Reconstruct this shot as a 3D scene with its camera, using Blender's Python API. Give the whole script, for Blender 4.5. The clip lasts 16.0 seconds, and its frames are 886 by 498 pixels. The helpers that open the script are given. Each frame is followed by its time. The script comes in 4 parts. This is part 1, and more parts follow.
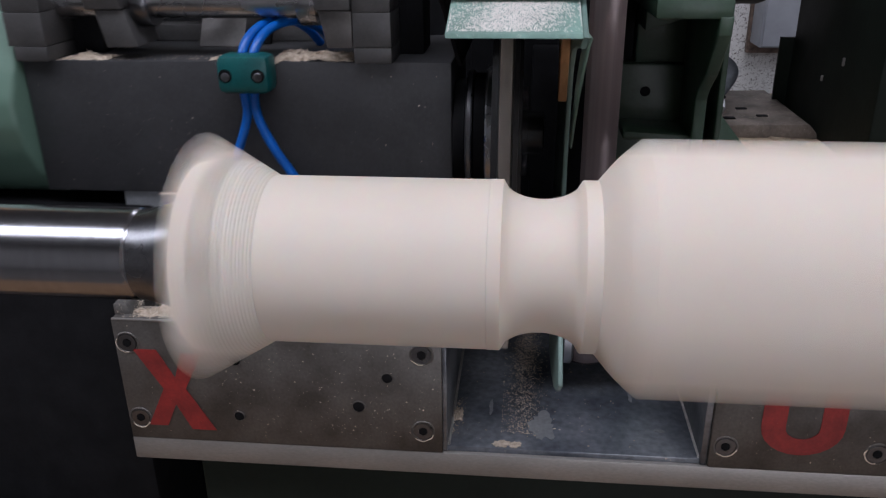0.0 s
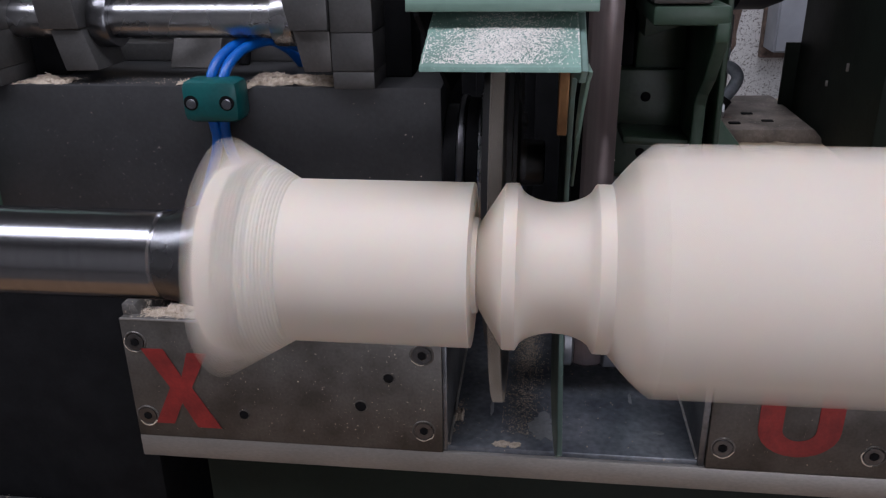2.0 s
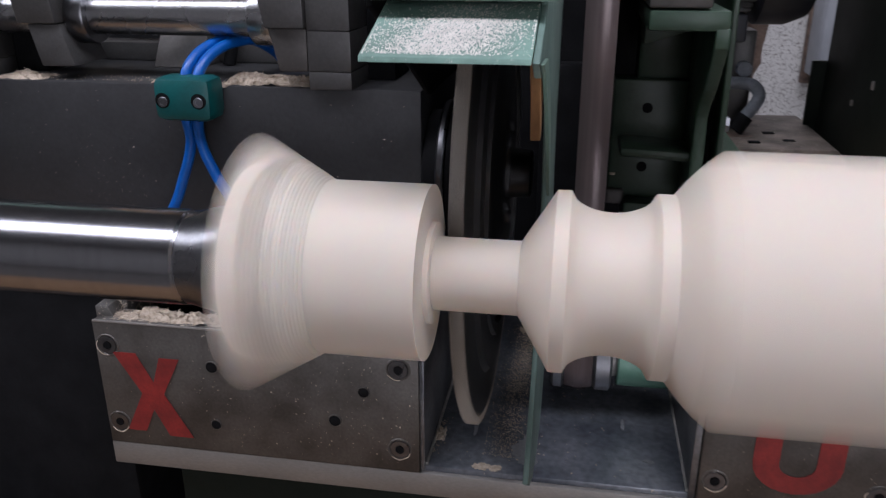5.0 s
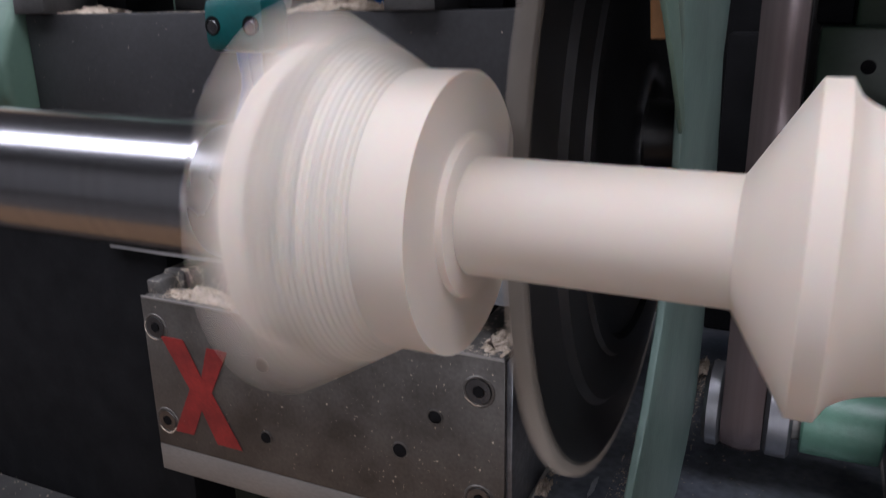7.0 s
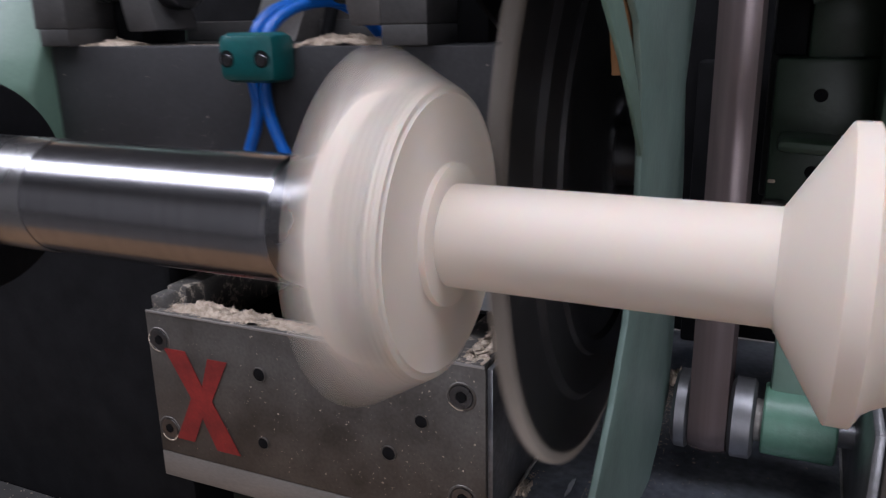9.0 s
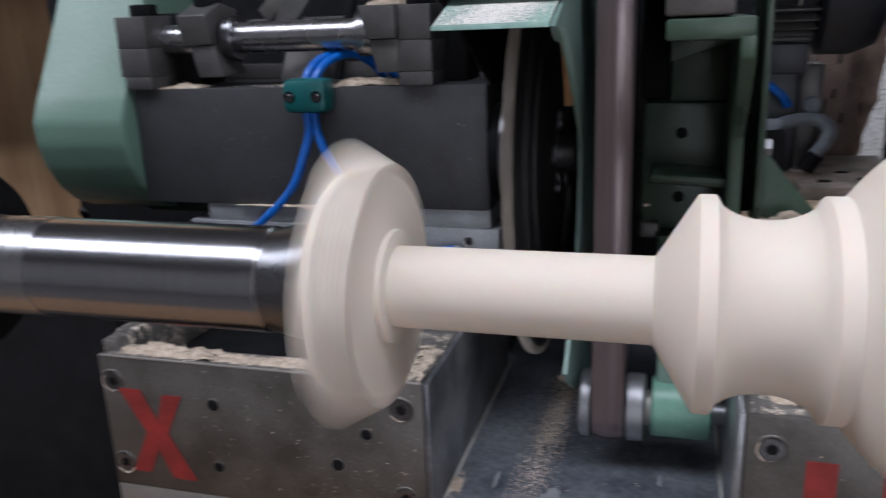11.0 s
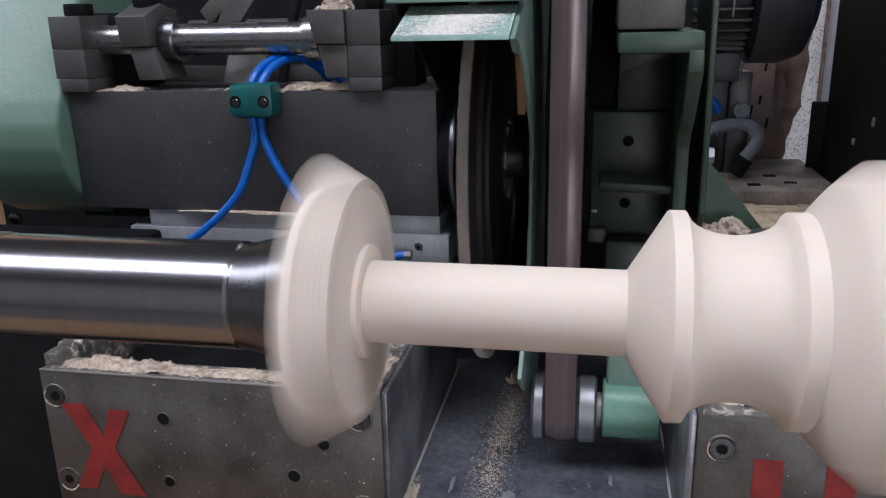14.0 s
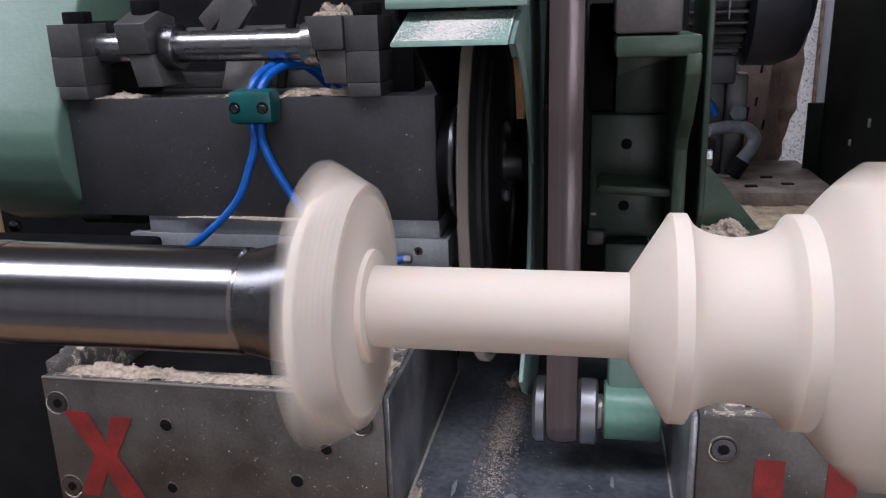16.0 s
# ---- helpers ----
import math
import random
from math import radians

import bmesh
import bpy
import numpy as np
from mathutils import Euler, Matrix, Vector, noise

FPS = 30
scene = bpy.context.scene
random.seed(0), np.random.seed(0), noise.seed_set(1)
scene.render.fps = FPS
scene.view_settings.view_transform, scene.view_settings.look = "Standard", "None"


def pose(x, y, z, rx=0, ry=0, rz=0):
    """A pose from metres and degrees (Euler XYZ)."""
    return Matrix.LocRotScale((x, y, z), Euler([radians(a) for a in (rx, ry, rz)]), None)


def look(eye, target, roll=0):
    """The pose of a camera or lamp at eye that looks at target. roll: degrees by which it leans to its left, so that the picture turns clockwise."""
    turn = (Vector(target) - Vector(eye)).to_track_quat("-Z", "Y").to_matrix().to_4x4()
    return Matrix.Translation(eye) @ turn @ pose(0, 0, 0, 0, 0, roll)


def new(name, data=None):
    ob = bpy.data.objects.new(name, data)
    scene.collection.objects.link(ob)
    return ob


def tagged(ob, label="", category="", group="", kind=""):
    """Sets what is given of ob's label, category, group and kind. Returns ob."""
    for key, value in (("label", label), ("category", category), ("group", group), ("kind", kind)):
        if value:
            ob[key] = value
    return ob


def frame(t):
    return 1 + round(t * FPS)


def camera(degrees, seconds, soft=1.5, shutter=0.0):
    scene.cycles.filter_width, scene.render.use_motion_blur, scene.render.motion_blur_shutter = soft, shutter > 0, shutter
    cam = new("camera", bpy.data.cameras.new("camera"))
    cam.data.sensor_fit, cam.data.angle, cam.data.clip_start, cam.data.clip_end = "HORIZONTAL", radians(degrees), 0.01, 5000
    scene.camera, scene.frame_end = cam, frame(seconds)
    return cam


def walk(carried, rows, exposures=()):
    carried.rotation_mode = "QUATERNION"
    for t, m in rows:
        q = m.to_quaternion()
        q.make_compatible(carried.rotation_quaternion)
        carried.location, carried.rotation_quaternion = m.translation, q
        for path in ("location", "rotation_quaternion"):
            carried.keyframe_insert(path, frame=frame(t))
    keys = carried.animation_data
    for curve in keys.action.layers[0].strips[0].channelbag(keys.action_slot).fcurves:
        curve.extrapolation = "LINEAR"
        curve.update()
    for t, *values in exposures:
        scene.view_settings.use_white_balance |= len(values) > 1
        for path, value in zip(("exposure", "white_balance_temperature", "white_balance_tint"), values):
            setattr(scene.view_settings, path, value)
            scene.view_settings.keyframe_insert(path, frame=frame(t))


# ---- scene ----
cam = camera(57.89, 16.0, soft=1.2, shutter=1.0)
# seconds, place, pitch, roll, yaw
CAMERA_ROWS = [
    (0.0, 0.2491, -0.4276, 0.3090, -22.82, 0.64, 5.71),
    (0.5, 0.2507, -0.4286, 0.3086, -22.78, 0.53, 6.18),
    (1.0, 0.2504, -0.4294, 0.3094, -22.79, 0.63, 6.31),
    (1.5, 0.2538, -0.4324, 0.3099, -22.64, 0.65, 6.48),
    (2.0, 0.2580, -0.4351, 0.3110, -22.48, 0.83, 6.67),
    (2.5, 0.2606, -0.4345, 0.3129, -22.46, 0.74, 6.75),
    (3.0, 0.2640, -0.4301, 0.3114, -22.38, 0.87, 6.67),
    (3.5, 0.2676, -0.4282, 0.3129, -22.35, 0.97, 6.50),
    (6.0, 0.3038, -0.3617, 0.2660, -18.72, 0.27, 16.53),
    (6.5, 0.3095, -0.3220, 0.2439, -17.30, 1.04, 21.53),
    (7.0, 0.3133, -0.3000, 0.2256, -17.44, 0.93, 24.71),
    (7.5, 0.3123, -0.2944, 0.2191, -17.99, 0.64, 24.79),
    (8.0, 0.3237, -0.2917, 0.2230, -17.47, 1.18, 25.60),
    (8.5, 0.3284, -0.3038, 0.2260, -16.49, 0.92, 25.07),
    (10.8, 0.3342, -0.3792, 0.2662, -16.09, 2.83, 18.00),
    (11.0, 0.3319, -0.3805, 0.2662, -16.12, 2.21, 16.01),
    (11.5, 0.3225, -0.3795, 0.2702, -16.45, 1.05, 12.75),
    (12.0, 0.3205, -0.3793, 0.2694, -16.45, 0.67, 11.86),
    (12.5, 0.3187, -0.3854, 0.2686, -16.43, 0.41, 11.73),
    (13.0, 0.3153, -0.3872, 0.2728, -16.52, 0.37, 11.40),
    (13.5, 0.3174, -0.3851, 0.2738, -16.52, 0.48, 11.42),
    (14.0, 0.3161, -0.3842, 0.2732, -16.48, 1.19, 10.92),
    (14.5, 0.3155, -0.3840, 0.2729, -16.49, 1.48, 10.77),
    (15.0, 0.3161, -0.3838, 0.2750, -16.46, 1.67, 10.70),
    (15.5, 0.3159, -0.3834, 0.2731, -16.25, 1.62, 10.84),
    (16.0, 0.3145, -0.3862, 0.2740, -16.22, 1.62, 10.58),
]
walk(cam, [(t, pose(x, y, z, 90 + p, r, w)) for t, x, y, z, p, r, w in CAMERA_ROWS],
     exposures=[(0.0, -0.27, 6200, 19), (3.5, -0.27, 6200, 20), (6.0, -0.04, 6250, 20), (8.5, -0.01, 6250, 21), (11.0, 0.04, 6150, 17), (13.0, 0.09, 6200, 18), (14.5, 0.10, 6200, 18), (16.0, 0.12, 6250, 21)])

# ---------------------------------------------------------------- light
world = bpy.data.worlds.new("workshop_air")
scene.world = world
world.use_nodes = True
world.node_tree.nodes["Background"].inputs[0].default_value = (0.62, 0.68, 0.80, 1)
world.node_tree.nodes["Background"].inputs[1].default_value = 0.075


def area_lamp(name, at, target, wide, high, watts, colour):
    data = bpy.data.lights.new(name, "AREA")
    data.shape, data.size, data.size_y, data.energy, data.color = "RECTANGLE", wide, high, watts, colour
    ob = new(name, data)
    ob.matrix_world = look(at, target)
    return ob


# the long roof light over the operator's side, the light at the rear wall, and the glazed door behind the operator
area_lamp("roof_light_lamp", (-1.4, -0.60, 2.12), (-1.4, -0.45, 0.1), 7.6, 0.44, 80, (0.90, 0.95, 1.0))
area_lamp("roof_light_lamp", (-1.4, -1.06, 2.12), (-1.4, -0.75, 0.1), 7.6, 0.20, 36, (0.90, 0.95, 1.0))
area_lamp("rear_light_lamp", (1.0, 2.3, 2.17), (1.0, 3.45, 0.0), 1.2, 0.24, 36, (0.95, 0.97, 1.0))
area_lamp("door_lamp", (1.1, -2.93, 0.2), (0.6, 0.0, 0.2), 0.9, 2.1, 16, (0.92, 0.96, 1.0))

# ---------------------------------------------------------------- materials


def shade(name, colour, rough=0.5, metal=0.0, spots=0.15, scale=60.0, bump=0.05, fine=400.0,
          stretch=(1, 1, 1), dust=0.0, dust_colour=(0.55, 0.47, 0.38), coat=0.0, second=None, dust_scale=240.0):
    """A worn surface: two scales of variation, fine relief, and specks of wood dust."""
    m = bpy.data.materials.new(name)
    m.use_nodes = True
    n, l = m.node_tree.nodes, m.node_tree.links
    b = n["Principled BSDF"]
    b.inputs["Roughness"].default_value, b.inputs["Metallic"].default_value = rough, metal
    b.inputs["Coat Weight"].default_value = coat
    co = n.new("ShaderNodeTexCoord")
    mp = n.new("ShaderNodeMapping")
    mp.inputs["Scale"].default_value = stretch
    l.new(co.outputs["Object"], mp.inputs["Vector"])
    big, small = n.new("ShaderNodeTexNoise"), n.new("ShaderNodeTexNoise")
    big.inputs["Scale"].default_value, small.inputs["Scale"].default_value = scale, fine
    big.inputs["Detail"].default_value, small.inputs["Detail"].default_value = 5, 3
    l.new(mp.outputs[0], big.inputs["Vector"]), l.new(mp.outputs[0], small.inputs["Vector"])
    mix = n.new("ShaderNodeMix")
    mix.data_type = "RGBA"
    other = second or tuple(c * (1 - 2.2 * spots) for c in colour)
    ramp = n.new("ShaderNodeMapRange")
    ramp.inputs["From Min"].default_value, ramp.inputs["From Max"].default_value = 0.35, 0.68
    l.new(big.outputs["Fac"], ramp.inputs["Value"])
    l.new(ramp.outputs[0], mix.inputs["Factor"])
    mix.inputs["A"].default_value, mix.inputs["B"].default_value = (*colour, 1), (*[max(c, 0) for c in other], 1)
    grain = n.new("ShaderNodeMix")
    grain.data_type, grain.blend_type = "RGBA", "OVERLAY"
    grain.inputs["Factor"].default_value = min(1, spots * 1.6)
    l.new(mix.outputs["Result"], grain.inputs["A"]), l.new(small.outputs["Fac"], grain.inputs["B"])
    out = grain.outputs["Result"]
    rg = n.new("ShaderNodeMapRange")
    swing = 0.12 * (1 - 0.7 * metal)
    rg.inputs["To Min"].default_value, rg.inputs["To Max"].default_value = max(0.03, rough - swing), min(1, rough + swing)
    l.new(big.outputs["Fac"], rg.inputs["Value"])
    rough_out = rg.outputs[0]
    if dust:
        sp = n.new("ShaderNodeTexNoise")
        sp.inputs["Scale"].default_value, sp.inputs["Detail"].default_value, sp.inputs["Roughness"].default_value = dust_scale, 9, 0.85
        l.new(co.outputs["Object"], sp.inputs["Vector"])
        cut = n.new("ShaderNodeMapRange")
        cut.inputs["From Min"].default_value, cut.inputs["From Max"].default_value = 0.70 - dust, 0.73 - dust
        l.new(sp.outputs["Fac"], cut.inputs["Value"])
        dm = n.new("ShaderNodeMix")
        dm.data_type = "RGBA"
        dm.inputs["B"].default_value = (*dust_colour, 1)
        l.new(cut.outputs[0], dm.inputs["Factor"]), l.new(out, dm.inputs["A"])
        out = dm.outputs["Result"]
        if metal:
            inv = n.new("ShaderNodeMapRange")
            inv.inputs["To Min"].default_value, inv.inputs["To Max"].default_value = metal, 0.0
            l.new(cut.outputs[0], inv.inputs["Value"])
            l.new(inv.outputs[0], b.inputs["Metallic"])
    l.new(out, b.inputs["Base Color"]), l.new(rough_out, b.inputs["Roughness"])
    bp = n.new("ShaderNodeBump")
    bp.inputs["Strength"].default_value, bp.inputs["Distance"].default_value = bump, 0.002
    l.new(small.outputs["Fac"], bp.inputs["Height"])
    l.new(bp.outputs[0], b.inputs["Normal"])
    return m


WOOD = shade("pale_beech", (0.680, 0.597, 0.512), 0.58, spots=0.07, scale=25, fine=300, bump=0.05, stretch=(0.12, 1, 1))
soft_wood = WOOD.node_tree.nodes["Principled BSDF"]
soft_wood.inputs["Subsurface Weight"].default_value, soft_wood.inputs["Subsurface Scale"].default_value = 0.35, 0.005
soft_wood.inputs["Subsurface Radius"].default_value = (1.0, 0.5, 0.28)
BAR = shade("satin_steel_bar", (0.42, 0.42, 0.43), 0.27, 1.0, spots=0.06, scale=40, fine=600, bump=0.03)
PALE_STEEL = shade("pale_worn_steel", (0.30, 0.31, 0.325), 0.42, 0.25, spots=0.15, scale=30, fine=400, bump=0.05, dust=0.05)
CHROME = shade("ground_steel_shaft", (0.36, 0.36, 0.385), 0.19, 1.0, spots=0.05, scale=30, fine=900, bump=0.02, stretch=(6, 0.05, 0.05))
DARK_CHROME = shade("dark_turned_steel", (0.20, 0.20, 0.21), 0.28, 1.0, spots=0.12, scale=40, fine=700, bump=0.03)
BLOCK = shade("ground_block_steel", (0.132, 0.122, 0.113), 0.45, 0.55, spots=0.2, scale=28, fine=500, bump=0.05, dust=0.06, second=(0.066, 0.058, 0.051))
BLOCK_TOP = shade("dusty_block_steel", (0.17, 0.16, 0.15), 0.42, 0.5, spots=0.2, scale=60, fine=600, bump=0.08, dust=0.16, dust_scale=110)
EDGE = shade("milled_edge_steel", (0.34, 0.32, 0.30), 0.48, 0.6, spots=0.12, scale=22, fine=700, bump=0.05, stretch=(0.4, 1, 1), dust=0.03)
FLOOR_STEEL = shade("blued_chute_steel", (0.27, 0.285, 0.315), 0.34, 0.5, spots=0.34, scale=13, fine=220, bump=0.05, dust=0.07,
                    second=(0.050, 0.060, 0.080), dust_scale=120)
SIDE_STEEL = shade("worn_side_steel", (0.25, 0.25, 0.26), 0.32, 0.6, spots=0.25, scale=20, fine=300, bump=0.05, second=(0.05, 0.055, 0.065))
BLACK_BOX = shade("blackened_steel", (0.047, 0.047, 0.050), 0.5, 0.25, spots=0.14, scale=22, fine=420, bump=0.06, dust=0.035)
BLACK_BLOCK = shade("black_oxide_block", (0.088, 0.085, 0.084), 0.45, 0.3, spots=0.15, scale=35, fine=600, bump=0.05, dust=0.04)
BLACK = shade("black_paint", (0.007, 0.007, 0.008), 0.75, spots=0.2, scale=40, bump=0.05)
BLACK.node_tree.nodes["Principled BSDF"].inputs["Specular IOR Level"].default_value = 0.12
RUBBER = shade("disc_black", (0.028, 0.027, 0.028), 0.36, spots=0.2, scale=30, bump=0.03)
RIM = shade("wood_clogged_rim", (0.36, 0.31, 0.26), 0.7, spots=0.2, scale=90, fine=700, bump=0.2)
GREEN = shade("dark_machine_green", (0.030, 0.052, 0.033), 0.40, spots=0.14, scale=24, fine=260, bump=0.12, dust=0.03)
GREEN_EDGE = shade("edge_machine_green", (0.040, 0.073, 0.048), 0.4, spots=0.12, scale=30, fine=260, bump=0.1, dust=0.03)
PALE_GREEN = shade("pale_hood_green", (0.150, 0.235, 0.192), 0.38, spots=0.05, scale=24, fine=240, bump=0.14, dust=0.04)
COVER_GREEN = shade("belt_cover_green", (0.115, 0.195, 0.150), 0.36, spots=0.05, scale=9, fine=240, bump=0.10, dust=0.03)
SIDE_GREEN = shade("worn_side_green", (0.150, 0.225, 0.200), 0.45, spots=0.10, scale=20, fine=240, bump=0.12, dust=0.04)
MID_GREEN = shade("hub_green", (0.105, 0.225, 0.165), 0.35, spots=0.12, scale=24, fine=240, bump=0.14, dust=0.03)
DUSTY_GREEN = shade("dusted_hood_green", (0.20, 0.33, 0.28), 0.5, spots=0.15, scale=40, fine=300, bump=0.2, dust=0.10,
                    dust_colour=(0.70, 0.67, 0.62), dust_scale=420)
# the cabinet stands in shade; that shade is put into this near-black green
SHADED_GREEN = shade("shaded_cabinet_green", (0.010, 0.015, 0.011), 0.6, spots=0.12, scale=14, fine=200, bump=0.08)
SHADED_GREEN.node_tree.nodes["Principled BSDF"].inputs["Specular IOR Level"].default_value = 0.2
TEAL = shade("teal_plastic", (0.0, 0.088, 0.090), 0.38, spots=0.12, scale=60, fine=500, bump=0.05)
BLUE = shade("blue_air_hose", (0.0, 0.105, 0.46), 0.35, spots=0.1, scale=80, bump=0.02)
RED = shade("red_stencil_paint", (0.25, 0.017, 0.014), 0.6, spots=0.18, scale=60, fine=500, bump=0.1, dust=0.04)
DUST = shade("wood_dust", (0.62, 0.52, 0.42), 0.9, spots=0.2, scale=300, fine=1500, bump=0.6, second=(0.42, 0.33, 0.25))
BROWN_DUST = shade("old_brown_dust", (0.55, 0.44, 0.31), 0.95, spots=0.3, scale=60, fine=500, bump=0.8, second=(0.34, 0.26, 0.18), dust=0.08)
WHITE_DUST = shade("white_fine_dust", (0.74, 0.71, 0.66), 0.95, spots=0.08, scale=200, fine=1500, bump=0.5)
# saturated brown picked for the warm light it throws back up
TRAY = shade("warm_bounce_brown", (0.30, 0.18, 0.098), 0.9, spots=0.3, scale=60, fine=400, bump=0.6, second=(0.21, 0.118, 0.06))
BELT = shade("running_abrasive_belt", (0.27, 0.212, 0.212), 0.24, 0.4, spots=0.12, scale=120, fine=500, bump=0.02, stretch=(1, 1, 0.003))
ROLLER = shade("roller_steel", (0.27, 0.27, 0.285), 0.42, 0.85, spots=0.1, scale=50, bump=0.03)
BRONZE = shade("plywood_strip", (0.42, 0.22, 0.10), 0.5, spots=0.15, scale=40, bump=0.08, stretch=(1, 1, 0.1))
GREY = shade("grey_machine_steel", (0.10, 0.092, 0.088), 0.5, 0.3, spots=0.15, scale=40, bump=0.08, dust=0.05)
HOSE_GREY = shade("grey_conduit", (0.17, 0.19, 0.22), 0.55, spots=0.15, scale=90, bump=0.1)
COWL = shade("navy_black_cowl", (0.016, 0.018, 0.026), 0.45, spots=0.15, scale=18, fine=200, bump=0.1, dust=0.02)
BROWN_SHEET = shade("brown_hanging_sheet", (0.15, 0.105, 0.085), 0.75, spots=0.25, scale=24, bump=0.3, second=(0.075, 0.05, 0.042))
DUSTY_BOARD = shade("dusty_brown_board", (0.22, 0.18, 0.15), 0.75, spots=0.25, scale=30, fine=300, bump=0.3, dust=0.10)
RUST = shade("brown_torn_sheet", (0.24, 0.165, 0.13), 0.75, spots=0.3, scale=24, bump=0.3, second=(0.05, 0.035, 0.03))
PLASTER = shade("speckled_plaster", (0.72, 0.71, 0.70), 0.9, spots=0.1, scale=3, fine=35, bump=0.5, dust=0.165,
                dust_colour=(0.16, 0.14, 0.13), dust_scale=95)
WALL = shade("workshop_wall", (0.42, 0.41, 0.40), 0.9, spots=0.15, scale=3, fine=60, bump=0.3)
CONCRETE = shade("concrete_floor", (0.16, 0.15, 0.14), 0.85, spots=0.2, scale=5, fine=80, bump=0.3, dust=0.05, dust_scale=9)
PINE = shade("pine_board", (0.48, 0.31, 0.17), 0.6, spots=0.2, scale=14, fine=90, bump=0.1, stretch=(1, 1, 0.12), second=(0.36, 0.20, 0.10))
BRIGHT_SEAM = shade("bright_seam", (0.62, 0.60, 0.57), 0.5, 0.4, spots=0.2, scale=60, fine=500, bump=0.1)
PANEL_GREY = shade("pale_grey_enamel", (0.36, 0.38, 0.42), 0.5, spots=0.08, scale=12, bump=0.05)
GLOW = bpy.data.materials.new("light_diffuser")
GLOW.use_nodes = True
GLOW.node_tree.nodes["Principled BSDF"].inputs["Emission Color"].default_value = (0.95, 0.98, 1, 1)
GLOW.node_tree.nodes["Principled BSDF"].inputs["Emission Strength"].default_value = 1.5

# ---------------------------------------------------------------- mesh tools


def finish(bm, smooth=True, angle=35):
    bmesh.ops.recalc_face_normals(bm, faces=bm.faces)
    if smooth:
        for f in bm.faces:
            f.smooth = True
        for e in bm.edges:
            if len(e.link_faces) == 2 and e.calc_face_angle(0) > radians(angle):
                e.smooth = False
    return bm


def part(name, bm, material, parent=None, label="", m=None):
    """Links a bmesh as one mesh object under a thing or part."""
    finish(bm, angle=180 if "dust" in name else 35)
    me = bpy.data.meshes.new(name)
    bm.to_mesh(me)
    bm.free()
    for mat in (material if isinstance(material, (list, tuple)) else [material]):
        me.materials.append(mat)
    ob = new(name, me)
    if parent is not None:
        ob.parent = parent
    if m is not None:
        ob.matrix_basis = m
    return tagged(ob, label)


def thing(name, label, category, group="", kind="", at=(0, 0, 0)):
    ob = new(name)
    ob.empty_display_size = 0.02
    ob.location = at
    return tagged(ob, label, category, group, kind)


def box(x0, x1, y0, y1, z0, z1, bevel=0.0008, bm=None, turn=None):
    own = bmesh.new()
    r = bmesh.ops.create_cube(own, size=1)
    centre = Vector(((x0 + x1) / 2, (y0 + y1) / 2, (z0 + z1) / 2))
    for v in own.verts:
        v.co = Vector((v.co.x * (x1 - x0), v.co.y * (y1 - y0), v.co.z * (z1 - z0)))
    if bevel:
        bmesh.ops.bevel(own, geom=list(own.edges), offset=bevel, segments=2, affect="EDGES", profile=0.5)
    if turn is not None:
        bmesh.ops.transform(own, matrix=turn.to_3x3().to_4x4(), verts=own.verts)
    bmesh.ops.translate(own, vec=centre, verts=own.verts)
    return merged(own, bm)


def merged(own, bm):
    if bm is None:
        return own
    me = bpy.data.meshes.new("scratch")
    own.to_mesh(me)
    own.free()
    bm.from_mesh(me)
    bpy.data.meshes.remove(me)
    return bm


def cylinder(at, r, length, axis="x", segments=40, bevel=0.0006, r2=None, bm=None):
    """Centred at its start, running along the axis."""
    own = bmesh.new()
    bmesh.ops.create_cone(own, cap_ends=True, segments=segments, radius1=r, radius2=r if r2 is None else r2, depth=length)
    if bevel:
        rims = [e for e in own.edges if any(len(f.verts) > 4 for f in e.link_faces)]
        bmesh.ops.bevel(own, geom=rims, offset=bevel, segments=2, affect="EDGES", profile=0.5)
    bmesh.ops.translate(own, vec=(0, 0, length / 2), verts=own.verts)
    turn = {"z": Matrix(), "x": Matrix.Rotation(radians(90), 4, "Y"), "y": Matrix.Rotation(radians(-90), 4, "X")}[axis]
    bmesh.ops.transform(own, matrix=Matrix.Translation(at) @ turn, verts=own.verts)
    return merged(own, bm)


SIDES = (1.0, 1.012, 0.996, 1.016)      # the four sawn sides are not quite alike


def lathe(profile, half=None, segments=96):
    """Turns (x, r) about the x axis; half: half the width of the square stock that cuts the form off flat."""
    bm = bmesh.new()
    rings = []
    for x, r in profile:
        ring = []
        for k in range(segments):
            a = 2 * math.pi * k / segments
            ways = (math.cos(a), math.sin(a), -math.cos(a), -math.sin(a))
            rr = r if half is None else min([r] + [half * k / w for k, w in zip(SIDES, ways) if w > 0.3])
            ring.append(bm.verts.new((x, rr * math.cos(a), rr * math.sin(a))))
        rings.append(ring)
    for p, q in zip(rings, rings[1:]):
        for k in range(segments):
            bm.faces.new((p[k], p[(k + 1) % segments], q[(k + 1) % segments], q[k]))
    bm.faces.new(rings[0]), bm.faces.new(rings[-1])
    return bm


def extrude_x(outline, x0, x1, bevel=0.0):
    """A plate of the outline (y, z), from x0 to x1."""
    bm = bmesh.new()
    f = bm.faces.new([bm.verts.new((x0, y, z)) for y, z in outline])
    r = bmesh.ops.extrude_face_region(bm, geom=[f])
    bmesh.ops.translate(bm, vec=(x1 - x0, 0, 0), verts=[v for v in r["geom"] if isinstance(v, bmesh.types.BMVert)])
    if bevel:
        bmesh.ops.bevel(bm, geom=list(bm.edges), offset=bevel, segments=3, affect="EDGES", profile=0.5, clamp_overlap=True)
    return bm


